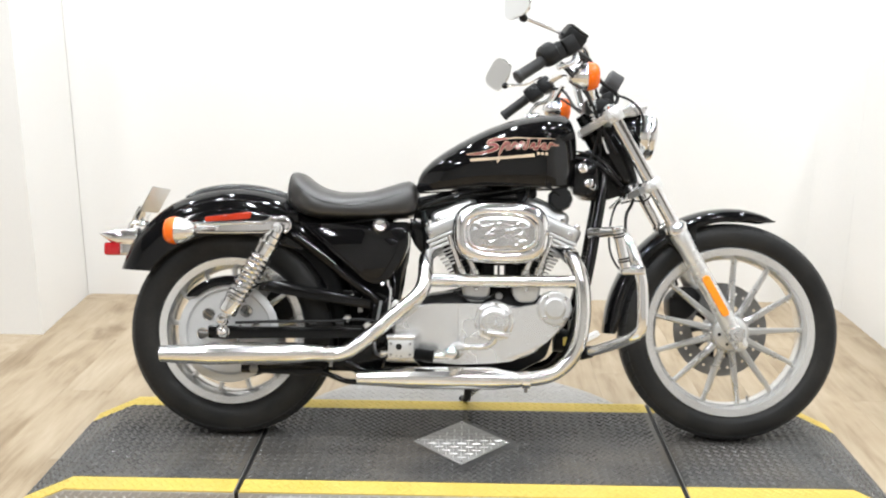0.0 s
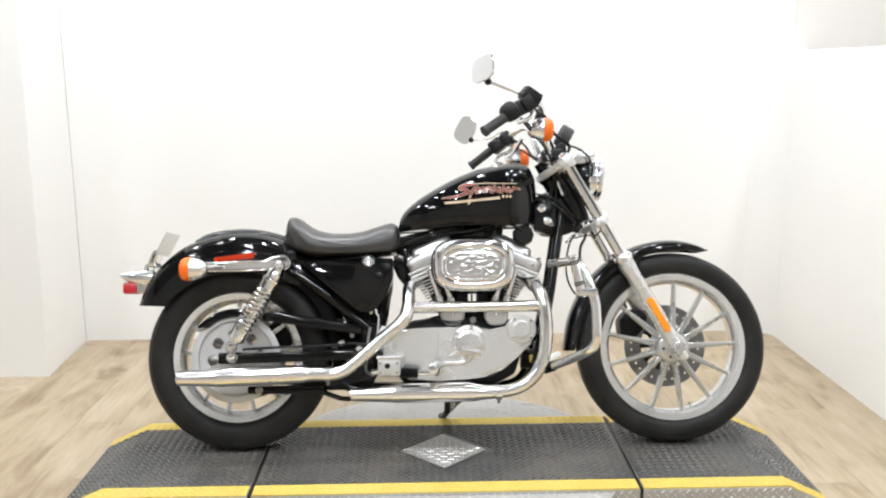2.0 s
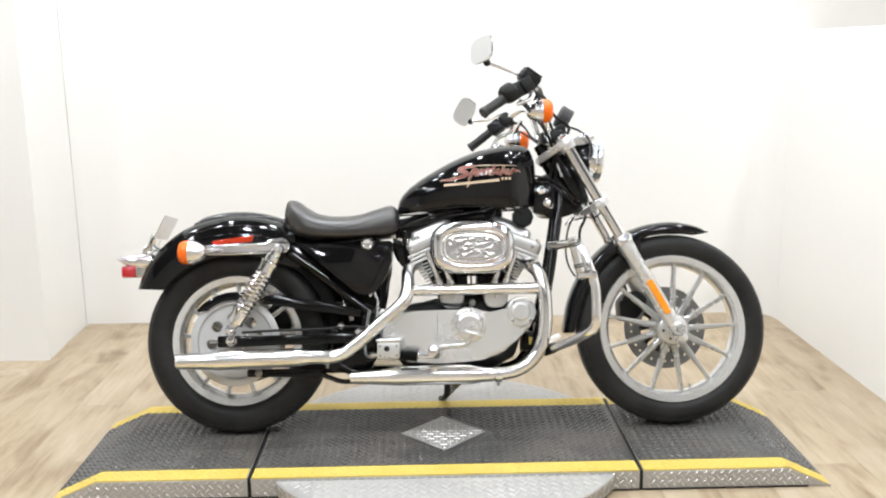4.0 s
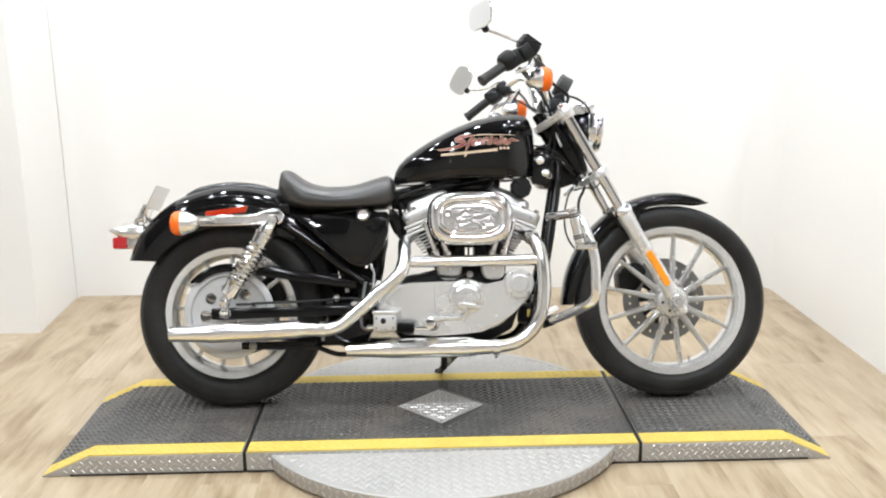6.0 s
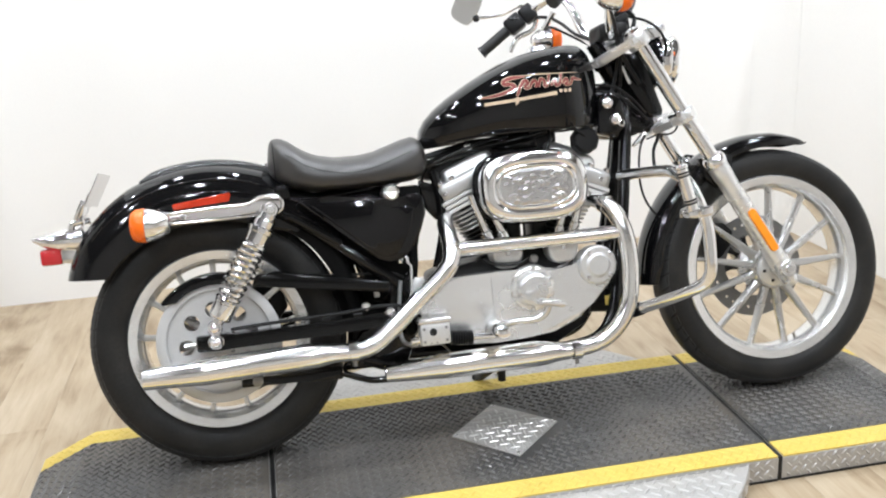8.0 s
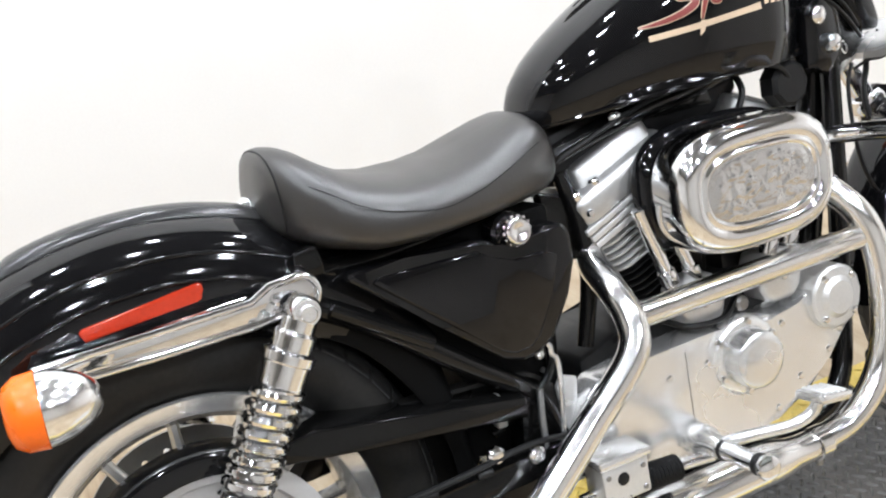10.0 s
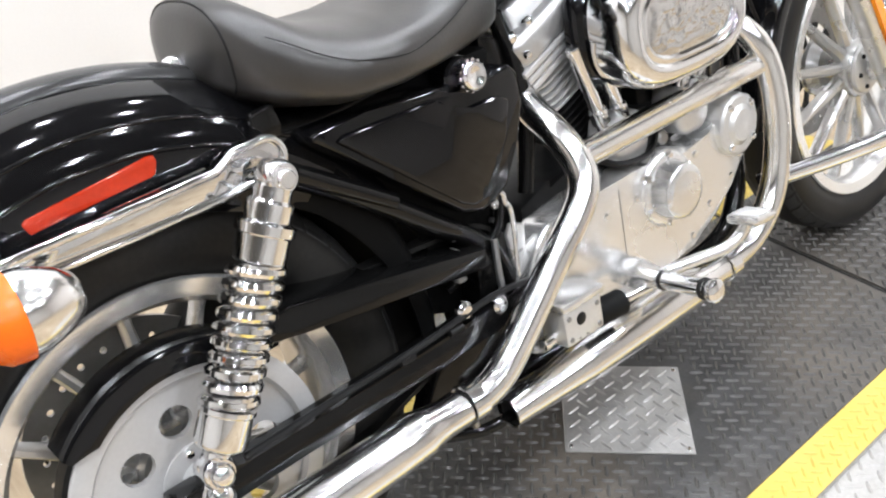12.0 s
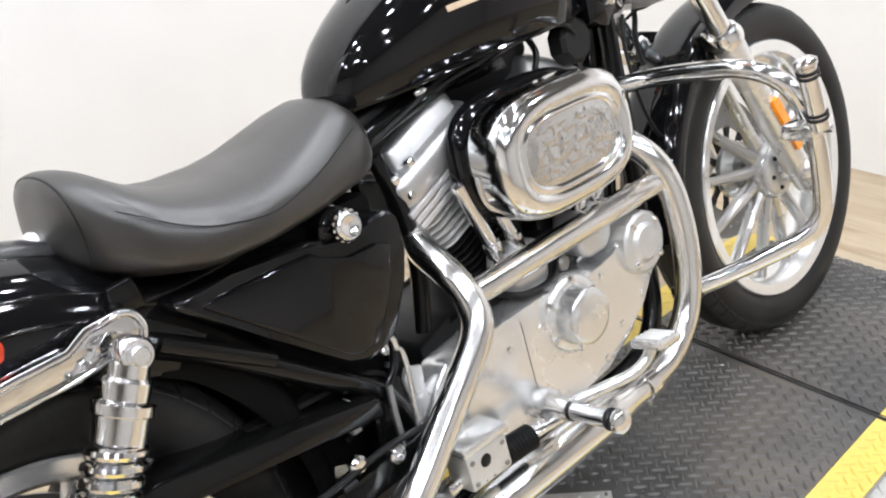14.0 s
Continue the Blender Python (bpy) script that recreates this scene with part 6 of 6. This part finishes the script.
bar = front(part("handlebar", sweep(bar_half(-1)[::-1] + bar_half(1)[1:], 0.0127, 16, 6), CHROME, bike, "chrome buckhorn handlebar"))
part("riser", block(1.095, 1.14, -0.05, 0.05, 0.99, 1.032, 0.008), POLISHED, bar)
for s in (-1, 1):
    g0, g1 = Vector((0.942, s * 0.325, 1.112)), Vector((0.852, s * 0.358, 1.047))
    d = (g1 - g0).normalized()
    n = (g1 - g0).length
    gp = part("grip", lathe([(0, 0), (0.0185, 0), (0.0185, 0.006), (0.0165, 0.008), (0.0165, n - 0.012), (0.0185, n - 0.01), (0.0185, n - 0.002), (0.016, n), (0, n)], g0, d, 24), GRIP, bar, "black ribbed rubber grip")
    part("switch_housing", block(-0.026, 0.026, -0.026, 0.026, -0.026, 0.03, 0.009, 2, axis_frame(g0 - d * 0.02, d)), SATIN, bar, "black switch housing")
    if s < 0:
        part("throttle_drum", lathe([(0, -0.022), (0.024, -0.022), (0.031, -0.016), (0.033, -0.004), (0.031, 0.016), (0.024, 0.026), (0, 0.028)], g0 + Vector((0, 0, 0.008)), d, 28), SATIN, bar, "rounded black throttle housing")
    part("lever_clamp", block(-0.022, 0.03, -0.03, 0.022, -0.022, 0.022, 0.008, 2, axis_frame(g0 - d * 0.068, d)), SATIN, bar)
    part("lever", sweep([(1.022, s * 0.298, 1.13, 0.008), (1.008, s * 0.315, 1.1, 0.0075), (0.967, s * 0.326, 1.083, 0.0075)] + [(0.949, 0.331, 1.062, 0.007), (0.94, 0.336, 1.04, 0.006)] * (s > 0), 0.007, 10), POLISHED, bar, "polished hand lever")
    for k in range(3):
        part("switch_button", rod(g0 - d * 0.02 + Vector((-0.02 + 0.012 * k, -0.02, 0.01)), g0 - d * 0.02 + Vector((-0.022 + 0.012 * k, -0.031, 0.012)), 0.004, 8), GREYM, bar)
part("brake_reservoir", block(-0.034, 0.034, -0.026, 0.026, -0.02, 0.022, 0.008, 2, pose(1.012, -0.295, 1.172, 14, 30, 20)), SATIN, bar, "black brake fluid reservoir")
part("reservoir_lid", block(-0.031, 0.031, -0.024, 0.024, 0.02, 0.029, 0.004, 2, pose(1.012, -0.295, 1.172, 14, 30, 20)), SATIN, bar)


def mirror(s, c, facing, long_way, base, joint, size=1.0):
    """A rounded mirror head on a thin bent stalk; the glass looks along facing."""
    n = Vector(facing).normalized()
    side = (Vector(long_way) - n * n.dot(Vector(long_way))).normalized()
    m = Matrix.Translation(c) @ Matrix((side, side.cross(n) * -1, n)).transposed().to_4x4()
    ring = [(size * 0.058 * math.copysign(abs(math.cos(a)) ** 0.6, math.cos(a)), size * 0.043 * math.copysign(abs(math.sin(a)) ** 0.6, math.sin(a))) for a in (2 * math.pi * k / 36 for k in range(36))]
    head = front(part("mirror", loft([[m @ Vector((x * f, y * f, h)) for x, y in ring] for f, h in ((0.35, -0.019), (0.75, -0.015), (0.95, -0.006), (1.0, 0.0), (0.98, 0.002))]), CHROME, bike, "chrome rear-view mirror on a bent stalk"))
    part("glass", loft([[m @ Vector((x * f, y * f, h)) for x, y in ring] for f, h in ((0.94, 0.0015), (0.94, 0.003))]), MIRROR, head)
    low = Vector(joint)
    part("ball_joint", lathe([(0, 0.013), (0.008, 0.01), (0.012, 0.002), (0.01, -0.007), (0, -0.011)], low, (0.6, 0, -0.5), 14), SATIN, head)
    b = Vector(base)
    part("stalk", sweep([tuple(low), tuple(low.lerp(b, 0.5) + Vector((0, s * 0.008, 0.004))), tuple(b + Vector((-0.03, 0, 0.022))), tuple(b + Vector((-0.006, 0, 0.015))), base], 0.0048, 10), CHROME, head)


mirror(-1, Vector((0.85, -0.405, 1.243)), (-0.82, -0.55, 0.06), (0.55, -0.82, 0.05), (1.028, -0.3, 1.155), (0.866, -0.398, 1.203))
mirror(1, Vector((0.838, 0.43, 1.208)), (-0.5, -0.83, -0.14), (0.62, 0.0, 0.75), (1.0, 0.3, 1.15), (0.86, 0.415, 1.165), 0.97)
for s in (-1, 1):
    front(signal((1.058, s * 0.252, 1.074) if s < 0 else (1.036, 0.252, 1.056), (1, 0, 0), (1.044, s * 0.205, 1.13)))

# cables and the parts between tank and engine
front(part("throttle_cable", sweep([(0.98, -0.31, 1.1), (1.03, -0.25, 1.075), (1.08, -0.16, 1.03), (1.12, -0.07, 0.96), (1.11, -0.05, 0.88), (1.06, -0.06, 0.8), (0.98, -0.05, 0.74)], 0.0045, 8), SATIN, bike, "black control cable"))
front(part("throttle_cable", sweep([(0.985, -0.31, 1.09), (1.04, -0.24, 1.05), (1.1, -0.13, 1.0), (1.13, -0.06, 0.92), (1.12, -0.04, 0.84), (1.05, -0.07, 0.78)], 0.004, 8), SATIN, bike, "black control cable"))
front(part("clutch_cable", sweep([(0.99, 0.3, 1.135), (1.04, 0.26, 1.125), (1.056, 0.18, 1.09), (1.068, 0.09, 1.04), (1.11, 0.03, 1.004)], 0.005, 8), SATIN, bike, "black control cable"))
front(part("signal_lead", sweep([(1.02, 0.255, 1.088), (1.035, 0.21, 1.086), (1.065, 0.16, 1.055), (1.1, 0.09, 1.01)], 0.0038, 8), SATIN, bike, "thin black signal lead"))
front(part("wiring_loom", sweep([(1.03, -0.27, 1.14), (1.08, -0.18, 1.13), (1.12, -0.1, 1.09), (1.178, -0.06, 1.055), (1.165, -0.07, 1.018), (1.134, -0.08, 0.998), (1.127, -0.08, 0.966), (1.146, -0.07, 0.926), (1.18, -0.06, 0.873)], 0.006, 10), SATIN, bike, "black wiring sleeve"))
for dz, dx in ((0.0, 0.0), (-0.018, 0.004)):
    part("wiring_lead", sweep([(1.03 + dx, -0.035, 0.885 + dz), (1.06 + dx, -0.06, 0.88 + dz), (1.11, -0.066, 0.868 + dz), (1.155, -0.062, 0.835 + dz), (1.195 + dx, -0.05, 0.795 + dz)], 0.0034, 8), SATIN, bike, "black wiring lead")
part("speedo_cable", sweep([(1.258, -0.03, 0.778), (1.288, -0.035, 0.765), (1.286, -0.035, 0.745), (1.268, -0.03, 0.733), (1.232, -0.03, 0.733), (1.2, -0.03, 0.725)], 0.0028, 8), SATIN, bike, "thin black cable loop")
part("clutch_cable", sweep([(1.195, -0.03, 0.735), (1.178, -0.035, 0.706), (1.166, -0.045, 0.665), (1.16, -0.055, 0.617), (1.164, -0.06, 0.575), (1.179, -0.06, 0.54), (1.2, -0.055, 0.515)], 0.0034, 8), SATIN, bike, "thin black control cable")
part("brake_hose", sweep([(1.24, -0.02, 0.74), (1.232, -0.025, 0.72), (1.218, -0.03, 0.695), (1.213, -0.035, 0.665), (1.214, -0.04, 0.64)], 0.005, 8), SATIN, bike, "short black hose")
part("hose_bracket", prism([(1.262, 0.782), (1.262, 0.764), (1.225, 0.742), (1.17, 0.706), (1.164, 0.712), (1.198, 0.744), (1.228, 0.772)], -0.014, 0.004, 0.003), POLISHED, bike, "bare metal bracket under the steering head")
key = part("ignition_switch_panel", prism([(1.045, 0.75), (1.05, 0.84), (1.085, 0.86), (1.12, 0.83), (1.125, 0.765), (1.09, 0.735)], -0.085, -0.03, 0.008, 2), BLACK, bike, "black ignition switch cover")
part("chrome_bolt", lathe([(0, 0.008), (0.009, 0.007), (0.014, 0.003), (0.014, 0)], (1.075, -0.085, 0.828), NEAR_SIDE, 18), CHROME, key)
part("key_switch", lathe([(0, 0.016), (0.007, 0.016), (0.013, 0.013), (0.016, 0.006), (0.016, 0)], (1.092, -0.085, 0.782), NEAR_SIDE, 18), CHROME, key)
part("key_ring", lathe([(0.008, -0.0012), (0.0105, 0), (0.008, 0.0012)], (1.102, -0.104, 0.772), (0.3, -1, 0.2), 18, closed=True), CHROME, key)
horn = part("choke_housing", lathe([(0, 0.03), (0.03, 0.03), (0.037, 0.024), (0.039, 0.0), (0, 0)], (1.009, -0.055, 0.735), NEAR_SIDE, 9), SATIN, bike, "dark grey engine mount cap", 20)
part("engine_top_mount", prism([(0.77, 0.73), (0.79, 0.775), (0.87, 0.775), (0.885, 0.73)], -0.05, 0.05, 0.006), FRAME_BLACK, bike, "black top engine mount")
part("top_mount_bolt", lathe([(0, 0.01), (0.007, 0.009), (0.011, 0.005), (0.011, 0)], (0.69, -0.066, 0.748), NEAR_SIDE, 12), CHROME, bike)
part("spark_lead", sweep([(0.8, -0.06, 0.765), (0.73, -0.07, 0.755), (0.64, -0.075, 0.728), (0.58, -0.06, 0.7), (0.56, -0.03, 0.66)], 0.0042, 8), SATIN, bike, "black spark plug lead")
part("spark_lead", sweep([(0.86, -0.06, 0.765), (0.92, -0.085, 0.775), (0.98, -0.09, 0.765), (1.02, -0.075, 0.73)], 0.0042, 8), SATIN, bike, "black spark plug lead")
part("fuel_line", sweep([(0.91, -0.07, 0.772), (0.905, -0.09, 0.74), (0.88, -0.09, 0.7), (0.86, -0.08, 0.66)], 0.005, 8), SATIN, bike)
part("regulator", block(1.05, 1.09, -0.07, 0.07, 0.26, 0.36, 0.006), SATIN, bike, "black finned voltage regulator")
part("caution_tag", block(1.02, 1.06, -0.089, -0.086, 0.29, 0.315, 0.001), YELLOW, bike, "small yellow tag")

# ---- floor planks ----
PW, PL = 0.178, 1.22
me = bpy.data.meshes.new("plank")
bm = block(0, PW - 0.0004, 0, PL - 0.0004, -0.006, 0, 0.0004, 1)
bm.to_mesh(me)
bm.free()
me.materials.append(PLANK)
x, col = -3.05, 0
while x < RIGHT_X - 0.02:
    lim = PILLAR_Y if x + PW < LEFT_X + 0.15 else BACK_Y
    y = -3.6 - ((col * 0.437) % 1.0) * PL
    while y < lim - 0.005:
        if y + PL > -3.2:
            ob = new("plank", me)
            ob.parent = floor
            ob.location = (x, y, FLOOR_Z)
            ob.scale.y = min(1.0, (lim + 0.04 - y) / PL)
        y += PL
    x += PW
    col += 1
